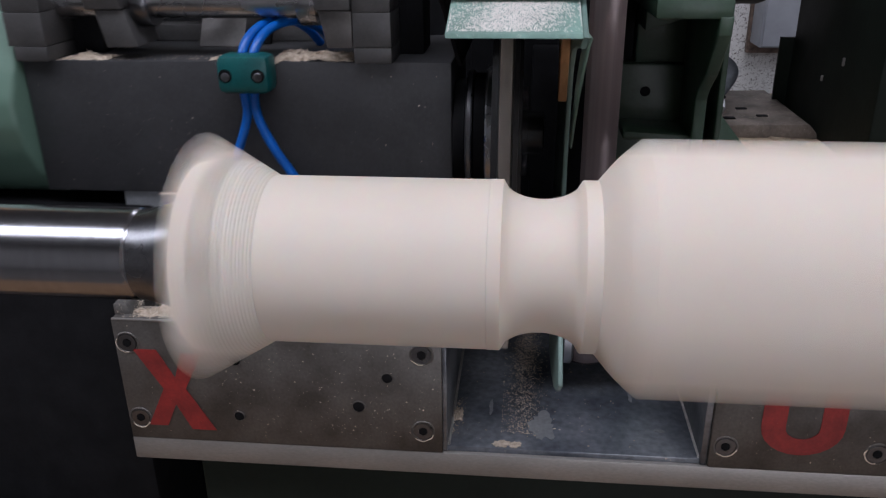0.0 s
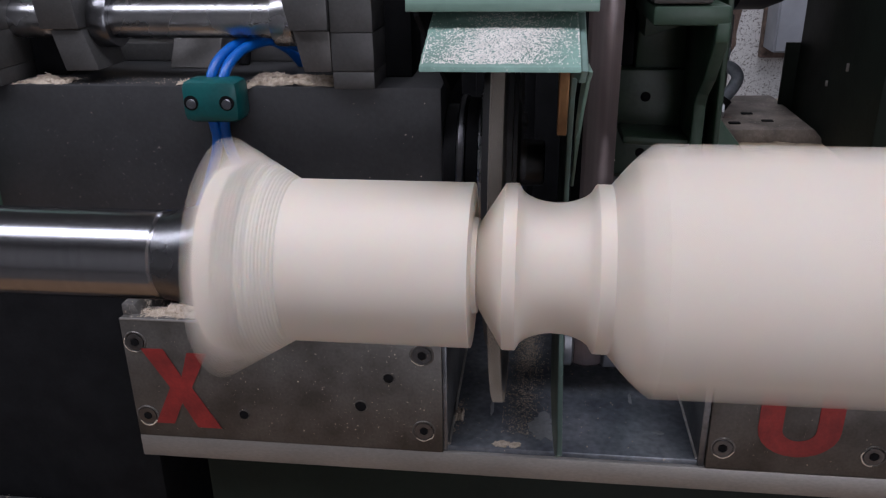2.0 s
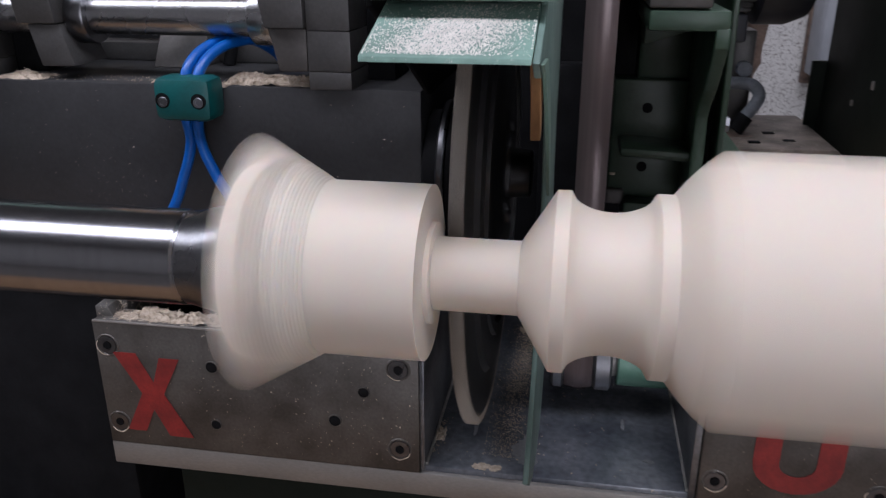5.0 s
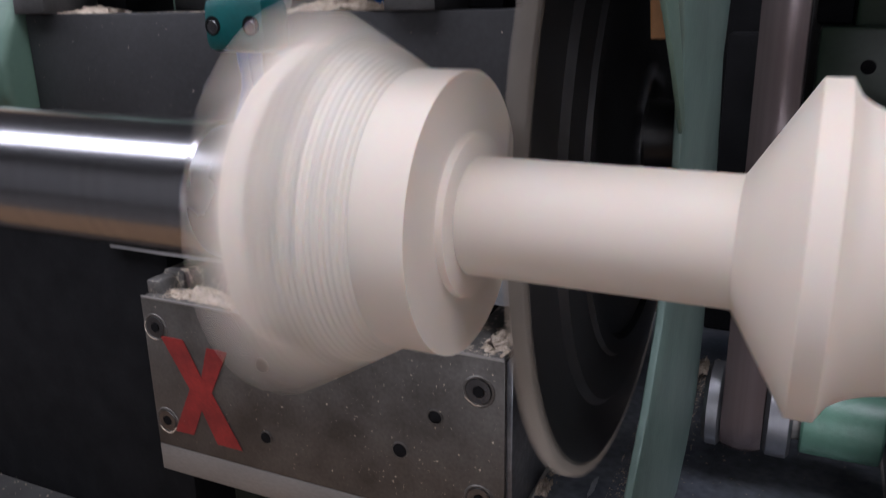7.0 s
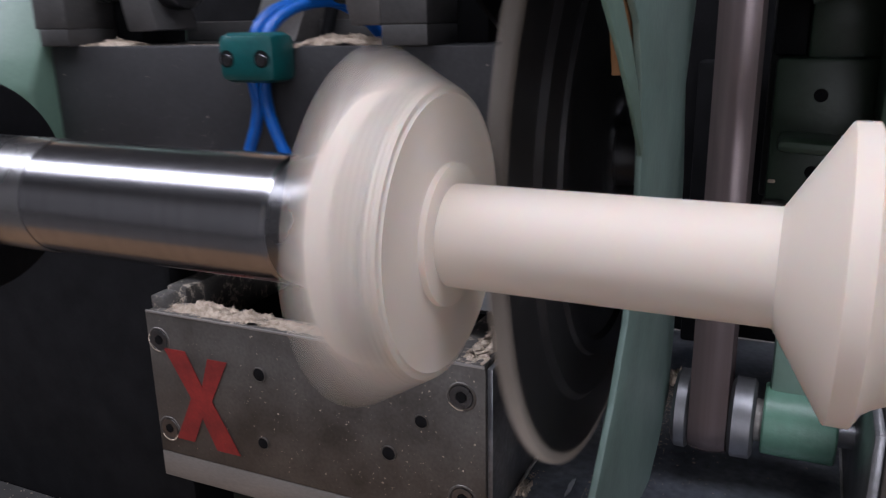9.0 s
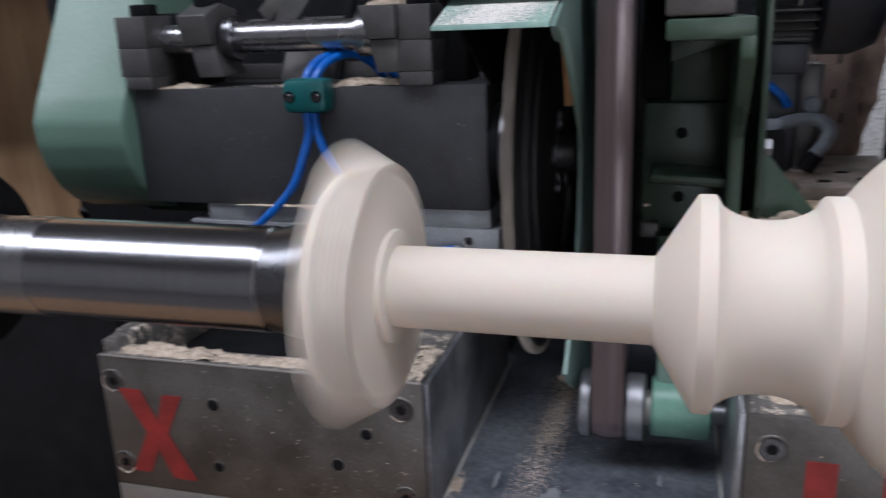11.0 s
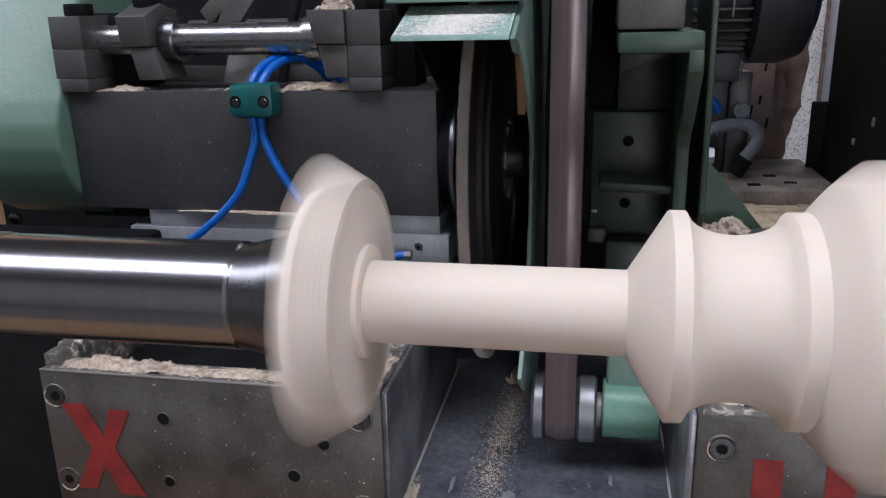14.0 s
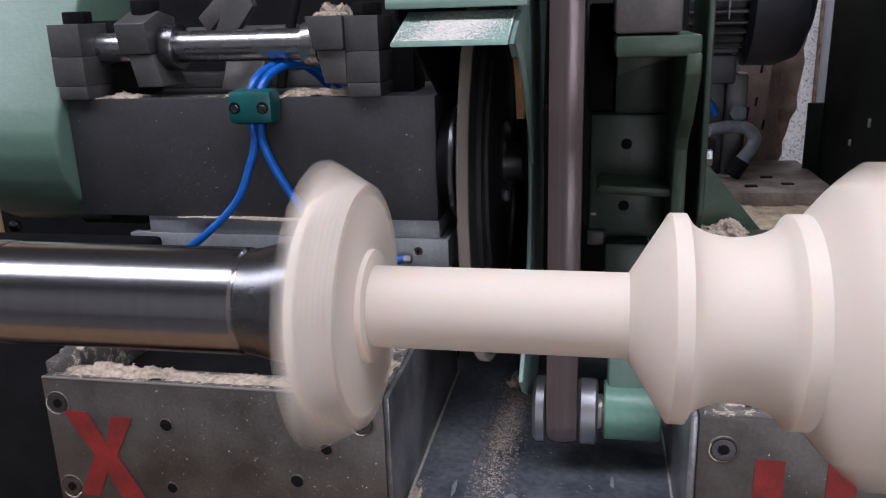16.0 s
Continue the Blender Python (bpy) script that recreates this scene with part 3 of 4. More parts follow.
def build_blocks():
    a = thing("guide_block", "grey steel guide block marked with a red X", "guide block", "marked guide blocks")
    top = 0.0735
    part("body", box(-0.0085, 0.2025, 0.0, 0.019, -0.0165, top, 0.0007), BLOCK, a)
    part("back", box(-0.0085, 0.2025, 0.019, 0.12, -0.0165, 0.052, 0.0007), BLACK, a)
    part("cheek", box(-0.0085, 0.006, 0.019, 0.12, 0.052, 0.083, 0.0012), BLOCK_TOP, a, "raised worn cheek")
    part("cheek", box(0.176, 0.2025, 0.019, 0.12, 0.052, top, 0.0012), BLOCK_TOP, a, "raised worn cheek")
    part("corner", extrude_y([(-0.0085, 0.0735), (-0.0085, 0.081), (0.0, 0.081), (0.004, 0.0735)], 0.006, 0.019, 0.0006), BLOCK_TOP, a)
    # thin pale strip stands in for the glint along the top front edge
    part("edge", box(-0.0080, 0.2020, -0.0003, 0.0012, top - 0.0006, top + 0.0006, 0.0003), EDGE, a, "pale strip for the glint on the top edge")
    tagged(part("wood_specks", specks(0.06, 0.200, -0.012, 0.070, -0.0001, 420, 11), DUST, a, "pale specks of wood"), kind="stuff")
    tagged(part("wood_specks", specks(-0.004, 0.06, -0.012, 0.070, -0.0001, 60, 12), DUST, a, "pale specks of wood"), kind="stuff")
    part("side_plate", box(0.2025, 0.2055, 0.002, 0.22, -0.0165, 0.0725, 0.0006), SIDE_STEEL, a, "scuffed steel side plate")
    part("top_skin", box(-0.002, 0.2015, 0.0012, 0.0182, top - 0.0005, top + 0.0008, 0.0003), BLOCK_TOP, a, "dusty top face")
    for x, z in ((0.0, 0.0568), (0.0, 0.0), (0.190, 0.0565), (0.190, 0.0)):
        socket_screw("screw", a, x, 0.0, z)
    for x, z, r in ((0.168, 0.0388, 0.0034), (0.1487, 0.0166, 0.0038), (0.0684, 0.0048, 0.0033), (0.0697, 0.0471, 0.0038)):
        drilled_hole(a, x, 0.0, z, r)
    xa, xb, za, zb, w = 0.003, 0.0515, -0.0062, 0.0525, 0.0155
    part("letter_x", stroke([(xa, zb), (xa + w, zb), (0.0285, 0.032), (0.0345, zb - 0.002), (0.0345 + w - 0.002, zb - 0.002), (0.0345, 0.024),
                             (xb, za - 0.001), (xb - w - 0.001, za - 0.001), (0.0262, 0.012), (0.0185, za + 0.001), (0.0055, za + 0.001), (0.0195, 0.0235)], -0.0002),
         RED, a, "red painted letter X")
    b = thing("guide_block", "grey steel guide block marked with a red U", "guide block", "marked guide blocks")
    part("body", box(0.3705, 0.60, 0.0, 0.12, -0.0165, top, 0.0009), BLOCK, b)
    tagged(part("wood_specks", specks(0.373, 0.50, -0.012, 0.070, -0.0001, 120, 13), DUST, b, "pale specks of wood"), kind="stuff")
    part("side_plate", box(0.366, 0.3702, 0.002, 0.22, -0.0165, 0.0725, 0.0006), SIDE_STEEL, b, "scuffed steel side plate")
    part("top_skin", box(0.373, 0.598, 0.002, 0.118, top - 0.0005, top + 0.0008, 0.0003), BLOCK_TOP, b, "dusty top face")
    for x, z in ((0.383, 0.0558), (0.3797, 0.0), (0.4702, 0.0), (0.4702, 0.0558)):
        socket_screw("screw", b, x, 0.0, z)
    x0, x1, zt, zb, w = 0.399, 0.4485, 0.0515, -0.0035, 0.0145
    pts = [(x0, zt)]
    cx, rr = (x0 + x1) / 2, (x1 - x0) / 2
    for k in range(13):
        an = math.pi + math.pi * k / 12
        pts.append((cx + rr * math.cos(an), zb + rr * 0.8 + rr * 0.8 * math.sin(an)))
    pts += [(x1, zt), (x1 - w, zt)]
    for k in range(13):
        an = 2 * math.pi - math.pi * k / 12
        pts.append((cx + (rr - w) * math.cos(an), zb + rr * 0.8 + (rr * 0.8 - w * 0.8) * math.sin(an)))
    pts += [(x0 + w, zt)]
    part("letter_u", stroke(pts, -0.0002), RED, b, "red painted letter U")
    for x0, x1, y0, y1, h, s, n in ((0.004, 0.075, 0.003, 0.0165, 0.0068, 1.1, 900), (0.07, 0.15, 0.003, 0.015, 0.0028, 2.7, 600), (0.188, 0.20, 0.004, 0.05, 0.003, 5.0, 60),
                                    (0.382, 0.41, 0.012, 0.035, 0.006, 7.1, 80)):
        tagged(part("sawdust", heap(x0, x1, y0, y1, top + 0.0006, h, 40, 12, s, 1.0, n), DUST), "pale curly sawdust on the steel block", "sawdust", kind="stuff")


# ---------------------------------------------------------------- the belt unit


def build_belt_unit():
    u = thing("belt_sander", "green cast belt sanding unit with a brown running belt", "belt sander")
    cy, cz, r = 0.085, 0.029, 0.0198
    # belt loop, slightly crowned over the pulley
    bm = bmesh.new()
    rings = []
    for k in range(9):
        u1 = k / 8
        rr = r + 0.0016 * (1 - (2 * u1 - 1) ** 2)
        arc = [(cy + rr * math.cos(math.pi + math.pi * q / 24), cz + rr * math.sin(math.pi + math.pi * q / 24)) for q in range(25)]
        rings.append([bm.verts.new((0.2885 + 0.0185 * u1, *q)) for q in [(cy - rr, 0.62)] + arc + [(cy + rr, 0.62)]])
    for p, q in zip(rings, rings[1:]):
        for k in range(len(p) - 1):
            bm.faces.new((p[k], p[k + 1], q[k + 1], q[k]))
    bmesh.ops.solidify(bm, geom=list(bm.faces), thickness=0.0009)
    part("belt", bm, BELT, u, "worn brown abrasive belt")
    for x0, x1 in ((0.2795, 0.2880), (0.3075, 0.3198)):
        part("pulley_flange", lathe([(x0, 0.004), (x0, r - 0.0015), (x0 + 0.002, r + 0.0012), (x1 - 0.0015, r + 0.0012), (x1, r - 0.001), (x1, 0.004)], segments=48), ROLLER, u,
             "steel pulley flange", m=pose(0, cy, cz))
    part("axle", cylinder((0.3198, cy, cz), 0.011, 0.004, "x", 30), EDGE, u, "bright axle shoulder")
    part("hub", lathe([(0.3235, 0.005), (0.3235, 0.0175), (0.3245, 0.0185), (0.357, 0.0185), (0.358, 0.0175), (0.358, 0.005)], segments=44), MID_GREEN, u,
         "green round hub", m=pose(0, cy, cz + 0.002))
    part("hub_pin", cylinder((0.357, cy, cz), 0.007, 0.012, "x", 24), ROLLER, u, "steel pin")
    part("arm", box(0.3255, 0.3475, 0.080, 0.105, 0.03, 0.098, 0.003), PALE_GREEN, u, "pale green arm")
    part("leg", box(0.322, 0.352, 0.140, 0.178, 0.060, 0.1250, 0.003), GREEN, u)
    part("lower_panel", box(0.3107, 0.3620, 0.155, 0.190, 0.1243, 0.2090, 0.003), GREEN, u)
    part("upper_panel", box(0.3260, 0.3620, 0.160, 0.190, 0.2070, 0.2530, 0.003), GREEN, u)
    part("top_web", box(0.3238, 0.3688, 0.066, 0.190, 0.2495, 0.2612, 0.0022), GREEN_EDGE, u)
    flange = [(0.190, 0.2515), (0.066, 0.2515), (0.067, 0.2400), (0.090, 0.2130), (0.106, 0.2010), (0.112, 0.1930), (0.112, 0.1300), (0.190, 0.1240)]
    part("side_flange", extrude_x(flange, 0.3610, 0.3690, 0.0011), GREEN_EDGE, u)
    part("rib", box(0.3160, 0.3620, 0.116, 0.157, 0.1625, 0.1690, 0.003, turn=pose(0, 0, 0, 0, 3, 0)), GREEN, u, "sloping rib")
    for x, z, y in ((0.3346, 0.1893, 0.1542), (0.3340, 0.1475, 0.1542)):
        part("drilled_hole", cylinder((x, y, z), 0.0036, 0.004, "y", 22, 0.0003), BLACK, u, "dark drilled hole")
    part("cap_block", box(0.3232, 0.3580, 0.066, 0.165, 0.2620, 0.3020, 0.002), GREY, u, "grey steel block")
    part("dark_plate", box(0.3060, 0.3300, 0.192, 0.215, 0.125, 0.42, 0.002), BLACK_BLOCK, u)
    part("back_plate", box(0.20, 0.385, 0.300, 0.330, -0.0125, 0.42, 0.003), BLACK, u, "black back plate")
    part("dust_pad", box(0.3100, 0.3230, 0.150, 0.19, 0.120, 0.131, 0.002), GREY, u)
    part("tie_bar", box(0.335, 0.360, 0.188, 0.305, 0.20, 0.24, 0.003), GREEN, u)
    part("rear_plate", extrude_x([(0.118, 0.150), (0.13, 0.60), (0.2, 0.60), (0.2, 0.140), (0.13, 0.1345)], 0.3775, 0.3815, 0.001), GREEN, u, "thin dark green plate")
    part("spacer", box(0.366, 0.380, 0.150, 0.165, 0.14, 0.20, 0.001), BLACK, u)
    part("gusset", extrude_y([(0.383, 0.176), (0.387, 0.176), (0.430, 0.124), (0.430, 0.112), (0.383, 0.112)], 0.154, 0.160, 0.001), GREEN_EDGE, u, "triangular green gusset")
    part("stain", box(0.3122, 0.3160, 0.1542, 0.1554, 0.1405, 0.1424, 0.0003), DUST, u, "pale chip in the paint")
    part("web", extrude_y([(0.3262, 0.2500), (0.3262, 0.2360), (0.3610, 0.2470), (0.3610, 0.2500)], 0.120, 0.161, 0.0006), GREEN, u, "sloping web under the top")
    part("valve", box(0.400, 0.4275, 0.405, 0.44, 0.085, 0.155, 0.003), BLACK, u, "black valve body")
    part("valve_cap", cylinder((0.413, 0.422, 0.155), 0.011, 0.008, "z", 28), HOSE_GREY, u, "grey valve cap")
    part("bolt", cylinder((0.3815, 0.143, 0.1824), 0.0055, 0.006, "x", 6, 0.0006), ROLLER, u, "bright hexagon bolt")
    part("top_bracket", box(0.268, 0.3228, 0.098, 0.17, 0.282, 0.305, 0.002), GREY, u, "dull steel bracket behind the belt")
    # black box added for the shaded void between belt and casting
    part("dark_void", box(0.3085, 0.3255, 0.165, 0.19, 0.2095, 0.279, 0.002), BLACK, u)
    part("rear_post", box(0.255, 0.29, 0.28, 0.305, -0.0125, 0.20, 0.002), BLACK, u)


# ---------------------------------------------------------------- the cutter carriage, moved as a whole in y


def build_carriage():
    c = thing("cutter_carriage", "black cutter carriage with a green hood, clamps and blue hoses", "cutter carriage")
    part("body", box(-0.0876, 0.2022, 0.175, 0.300, 0.1290, 0.2205, 0.0012), BLACK_BOX, c, "blackened steel housing")
    part("wear_strip", box(-0.033, 0.2022, 0.178, 0.29, 0.1150, 0.1288, 0.0006), PALE_STEEL, c, "bright steel strip")
    part("slide_plate", box(-0.05, 0.2090, 0.176, 0.31, 0.0900, 0.1148, 0.0008), PALE_STEEL, c, "scuffed steel slide")
    socket_screw("plate_screw", c, 0.1857, 0.176, 0.1050, 0.0028)
    part("connector", tube([(0.165, 0.168, 0.099), (0.176, 0.170, 0.1005)], 0.0032), BLUE, c, "blue hose end")
    part("connector_nut", cylinder((0.176, 0.170, 0.1005), 0.0036, 0.006, "x", 6, 0.0004), ROLLER, c, "steel nut")
    part("slot", cylinder((-0.045, 0.188, 0.2203), 0.006, 0.0006, "z", 24, 0), BLACK, c, "dark oil hole")
    tagged(part("wood_specks", specks(-0.08, 0.198, 0.132, 0.217, 0.1749, 130, 14, 0.0007), DUST, c, "pale specks of wood"), kind="stuff")
    tagged(part("wood_specks", specks(-0.02, 0.03, 0.14, 0.19, 0.1749, 70, 15, 0.0006), DUST, c, "pale specks of wood"), kind="stuff")
    # hose clip
    clip = part("hose_clip", box(0.0540, 0.0885, 0.1535, 0.1752, 0.2030, 0.2275, 0.005), TEAL, c, "teal plastic hose clip")
    for x in (0.0605, 0.0815):
        part("clip_hole", cylinder((x, 0.15335, 0.2150), 0.0043, 0.003, "y", 26, 0.0), BLACK, clip)
        part("clip_screw", lathe([(0.0, 0.0029), (-0.0002, 0.0027), (-0.0002, 0.0017), (0.0004, 0.0015), (0.0004, 0.0002)], segments=18), DARK_CHROME, clip,
             m=pose(x, 0.15325, 0.2143, 0, 0, 90))
    part("hose", tube([(0.100, 0.246, 0.222), (0.0945, 0.233, 0.234), (0.0855, 0.214, 0.2425), (0.0745, 0.189, 0.2410), (0.0683, 0.170, 0.229), (0.0680, 0.164, 0.205),
                       (0.0685, 0.1655, 0.190), (0.0631, 0.165, 0.1720), (0.050, 0.163, 0.1440), (0.0213, 0.160, 0.1170), (-0.006, 0.168, 0.100)], 0.0031), BLUE, c, "blue air hose")
    part("hose", tube([(0.110, 0.246, 0.222), (0.1035, 0.233, 0.234), (0.0935, 0.212, 0.2420), (0.0820, 0.188, 0.2400), (0.0755, 0.170, 0.228), (0.0750, 0.164, 0.205),
                       (0.0745, 0.1655, 0.190), (0.0795, 0.165, 0.1755), (0.0887, 0.1645, 0.1583), (0.108, 0.164, 0.130), (0.128, 0.168, 0.105)], 0.0031), BLUE, c, "blue air hose")
    # clamp posts, stacked of blocks
    for x0, x1 in ((-0.0876, -0.0645), (0.1406, 0.1648)):
        for z0, z1 in ((0.2206, 0.2303), (0.2305, 0.2520), (0.2522, 0.2760)):
            part("post_block", box(x0 - 0.003 * (z0 > 0.225) * (x0 < 0), x1, 0.169, 0.206, z0, z1, 0.0006), BLACK_BLOCK, c)
        part("hex_bolt", cylinder(((x0 + x1) / 2, 0.187, 0.2760), 0.0105, 0.009, "z", 6, 0.001), BLACK, c, "black hexagon bolt")
        part("rear_block", box(x0 + (0.004 if x0 < 0 else 0.006), x1 + (0.02 if x0 < 0 else 0.016), 0.207, 0.245, 0.2206, 0.278, 0.001), BLACK, c)
    by, bz = 0.198, 0.2570
    part("clamp_bar", lathe([(-0.0700, 0.003), (-0.0700, 0.0108), (-0.069, 0.0118), (0.122, 0.0118), (0.122, 0.003)], segments=48), BAR, c, "polished steel bar", m=pose(0, by, bz))
    col = part("bar_collar", lathe([(-0.0105, 0.0118), (-0.0105, 0.0165), (-0.0095, 0.0172), (0.0, 0.0172), (0.001, 0.0165), (0.001, 0.0118)], segments=44), DARK_CHROME, c, "steel clamp collar", m=pose(0, by, bz))
    part("grub_screw", cylinder((-0.0045, -0.0125, 0.0115), 0.0024, 0.003, "y", 12, 0.0003), CHROME, col)
    part("end_collar", lathe([(0.101, 0.0118), (0.101, 0.0158), (0.102, 0.0164), (0.1135, 0.0164), (0.1140, 0.012)], segments=44), BAR, c, "bright end collar", m=pose(0, by, bz))
    part("tilt_block", extrude_x([(0.172, 0.2750), (0.176, 0.2530), (0.214, 0.2530), (0.220, 0.2790), (0.196, 0.2840)], -0.0375, -0.0130, 0.0008), BLACK_BLOCK, c)
    part("tilt_foot", extrude_y([(-0.0325, 0.2525), (-0.0125, 0.2525), (-0.0055, 0.2290), (-0.0110, 0.2285), (-0.0270, 0.2285)], 0.178, 0.212, 0.0008), BLACK_BLOCK, c)
    part("tilt_bolt", cylinder((-0.025, 0.198, 0.2800), 0.0105, 0.012, "z", 24, 0.001), BLACK, c, "black clamp bolt")
    part("end_block", extrude_y([(0.1130, 0.2765), (0.1400, 0.2765), (0.1400, 0.2535), (0.1180, 0.2535)], 0.166, 0.205, 0.0008), BLACK_BLOCK, c)
    part("end_foot", extrude_y([(0.1185, 0.2530), (0.1400, 0.2530), (0.1400, 0.2300), (0.1235, 0.2300)], 0.170, 0.205, 0.0008), GREY, c, "worn steel foot")
    part("rear_rail", box(-0.06, 0.14, 0.262, 0.285, 0.2206, 0.2330, 0.001), BLACK_BLOCK, c)
    part("rear_rest", extrude_x([(0.235, 0.2206), (0.262, 0.262), (0.300, 0.262), (0.300, 0.2206)], 0.012, 0.046, 0.001), GREY, c, "pale worn rest")
    part("rear_shaft", cylinder((-0.03, 0.272, 0.262), 0.009, 0.10, "x", 30), BLACK_BLOCK, c, "dark rear shaft")
    part("rear_lever", extrude_y([(0.010, 0.2500), (0.020, 0.2460), (0.052, 0.2860), (0.046, 0.300), (0.034, 0.300)], 0.222, 0.232, 0.0008), BLACK_BLOCK, c, "slanting dark lever")
    tagged(part("wood_dust", sprinkle(-0.06, 0.10, 0.178, 0.20, 0.2206, 160, 31, 0.0009), DUST, c, "scattered chips"), kind="stuff")
    part("strut", tube([(0.058, 0.25, 0.2206), (0.064, 0.262, 0.262), (0.072, 0.280, 0.31)], 0.004, per=4), BLACK, c, "black threaded rod")
    part("scraper", extrude_y([(0.0, 0.278), (0.020, 0.296), (0.036, 0.296), (0.008, 0.266)], 0.232, 0.25, 0.0008), GREY, c, "dusty angled scraper")
    part("blade", box(-0.048, -0.043, 0.225, 0.23, 0.272, 0.30, 0.0005, turn=pose(0, 0, 0, 0, 18, 0)), EDGE, c, "bright narrow blade")
    # belt cover at the far end
    prof = [(0.318, 0.40), (0.262, 0.290), (0.220, 0.214), (0.212, 0.196), (0.2125, 0.178), (0.219, 0.158), (0.230, 0.140), (0.245, 0.126), (0.263, 0.117), (0.285, 0.112), (0.36, 0.110), (0.36, 0.40)]
    part("belt_cover", extrude_x([(y - 0.055, z) for y, z in prof], -0.176, -0.0885, 0.0045), COVER_GREEN, c, "pale green rounded belt cover")
    part("cover_screw", cylinder((-0.150, 0.170, 0.119), 0.005, 0.004, "y", 20, 0.0008), CHROME, c, "bright screw", m=None)
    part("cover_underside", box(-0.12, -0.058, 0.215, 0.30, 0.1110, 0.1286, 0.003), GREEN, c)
    # hood over the disc
    bm = extrude_x([(0.0040, 0.2600), (0.0045, 0.2620), (0.0470, 0.2765), (0.0475, 0.2745)], 0.2150, 0.2725, 0.0003)
    part("hood_lip", bm, DUSTY_GREEN, c, "pale green lip white with dust")
    tilt = Matrix.Translation((0, 0.0052, 0.2622)) @ Matrix.Rotation(math.atan2(0.0145, 0.0425), 4, "X")
    for y0, y1, count, seed, big in ((0.001, 0.029, 5200, 21, 0.00075), (0.012, 0.042, 1300, 22, 0.0006)):
        tagged(part("lip_dust", sprinkle(0.2160, 0.2720, y0, y1, 0.0002, count, seed, big), WHITE_DUST, c, "white film of fine dust", m=tilt), kind="stuff")
    part("hood_front", extrude_x([(0.030, 0.2780), (0.030, 0.2810), (0.058, 0.345), (0.066, 0.345), (0.0475, 0.2790), (0.0475, 0.2780)], 0.2065, 0.2795, 0.0005), PALE_GREEN, c)
    part("hood_top", extrude_x([(0.062, 0.345), (0.30, 0.40), (0.30, 0.395), (0.066, 0.340)], 0.2065, 0.2765, 0.0005), PALE_GREEN, c)
    side = [(0.0045, 0.2605), (0.047, 0.2755), (0.062, 0.342), (0.30, 0.395), (0.262, 0.29), (0.222, 0.20), (0.235, 0.153), (0.237, 0.07), (0.232, 0.035), (0.206, 0.018), (0.183, 0.009),
            (0.14, 0.016), (0.10, 0.030), (0.072, 0.046), (0.052, 0.062), (0.068, 0.074), (0.090, 0.095), (0.108, 0.12), (0.117, 0.145), (0.120, 0.168), (0.118, 0.188), (0.113, 0.208),
            (0.103, 0.230), (0.085, 0.243), (0.05, 0.250), (0.02, 0.2535)]
    part("hood_side", extrude_x(side, 0.2725, 0.2752, 0.0006), SIDE_GREEN, c, "pale green side plate")
    part("hood_strip", extrude_x([(0.0045, 0.2603), (0.02, 0.2535), (0.045, 0.238), (0.07, 0.220), (0.09, 0.203), (0.110, 0.184), (0.114, 0.187), (0.100, 0.207), (0.085, 0.224), (0.06, 0.244),
                                  (0.03, 0.259)], 0.2753, 0.2768, 0.0004), PALE_GREEN, c, "narrow bent strip")
    part("hood_cheek", extrude_x([(0.047, 0.2745), (0.075, 0.262), (0.165, 0.2205), (0.30, 0.2205), (0.30, 0.395), (0.062, 0.342)], 0.2070, 0.2095, 0.0005), BLACK, c)
    part("wear_slat", extrude_x([(0.070, 0.262), (0.120, 0.262), (0.112, 0.236), (0.106, 0.214), (0.099, 0.213), (0.090, 0.236)], 0.2672, 0.2718, 0.0006), BRONZE, c, "brown plywood wear strip")
    # spindle of the disc
    dy, dz = 0.2065, 0.1680
    for x0, x1, r, mat in ((0.2022, 0.211, 0.036, BLACK), (0.211, 0.2155, 0.042, DARK_CHROME), (0.2155, 0.224, 0.040, BLACK), (0.224, 0.231, 0.046, BAR)):
        part("bearing_ring", lathe([(x0, 0.01), (x0, r - 0.001), (x0 + 0.001, r), (x1 - 0.001, r), (x1, r - 0.001), (x1, 0.01)], segments=56), mat, c, m=pose(0, dy, dz))
    disc = part("cutter_disc", lathe([(0.231, 0.01), (0.231, 0.115), (0.2345, 0.119), (0.2365, 0.1440), (0.2425, 0.1440), (0.2435, 0.119), (0.2460, 0.116), (0.2460, 0.0975), (0.2480, 0.0965),
                                      (0.2480, 0.090), (0.2455, 0.088), (0.2455, 0.04), (0.2480, 0.036), (0.2480, 0.015), (0.2620, 0.014), (0.2630, 0.012), (0.2630, 0.002)], segments=96), RUBBER, c,
                "black cutter disc", m=pose(0, dy, dz))
    teeth = bmesh.new()
    for k in range(60):
        a = 2 * math.pi * k / 60
        own = box(0.2362, 0.2428, -0.0035, 0.0035, 0.1425, 0.1490 if k % 2 else 0.1478, 0.0006)
        bmesh.ops.rotate(own, matrix=Matrix.Rotation(a, 3, "X"), verts=own.verts)
        merged(own, teeth)
    part("cutter_teeth", teeth, RIM, disc, "pale wood-clogged teeth")
    for k in range(4):
        a = math.pi / 2 * k
        part("hub_bolt", cylinder((0.2478, 0.027 * math.cos(a), 0.027 * math.sin(a)), 0.004, 0.004, "x", 6, 0.0004), DARK_CHROME, disc)
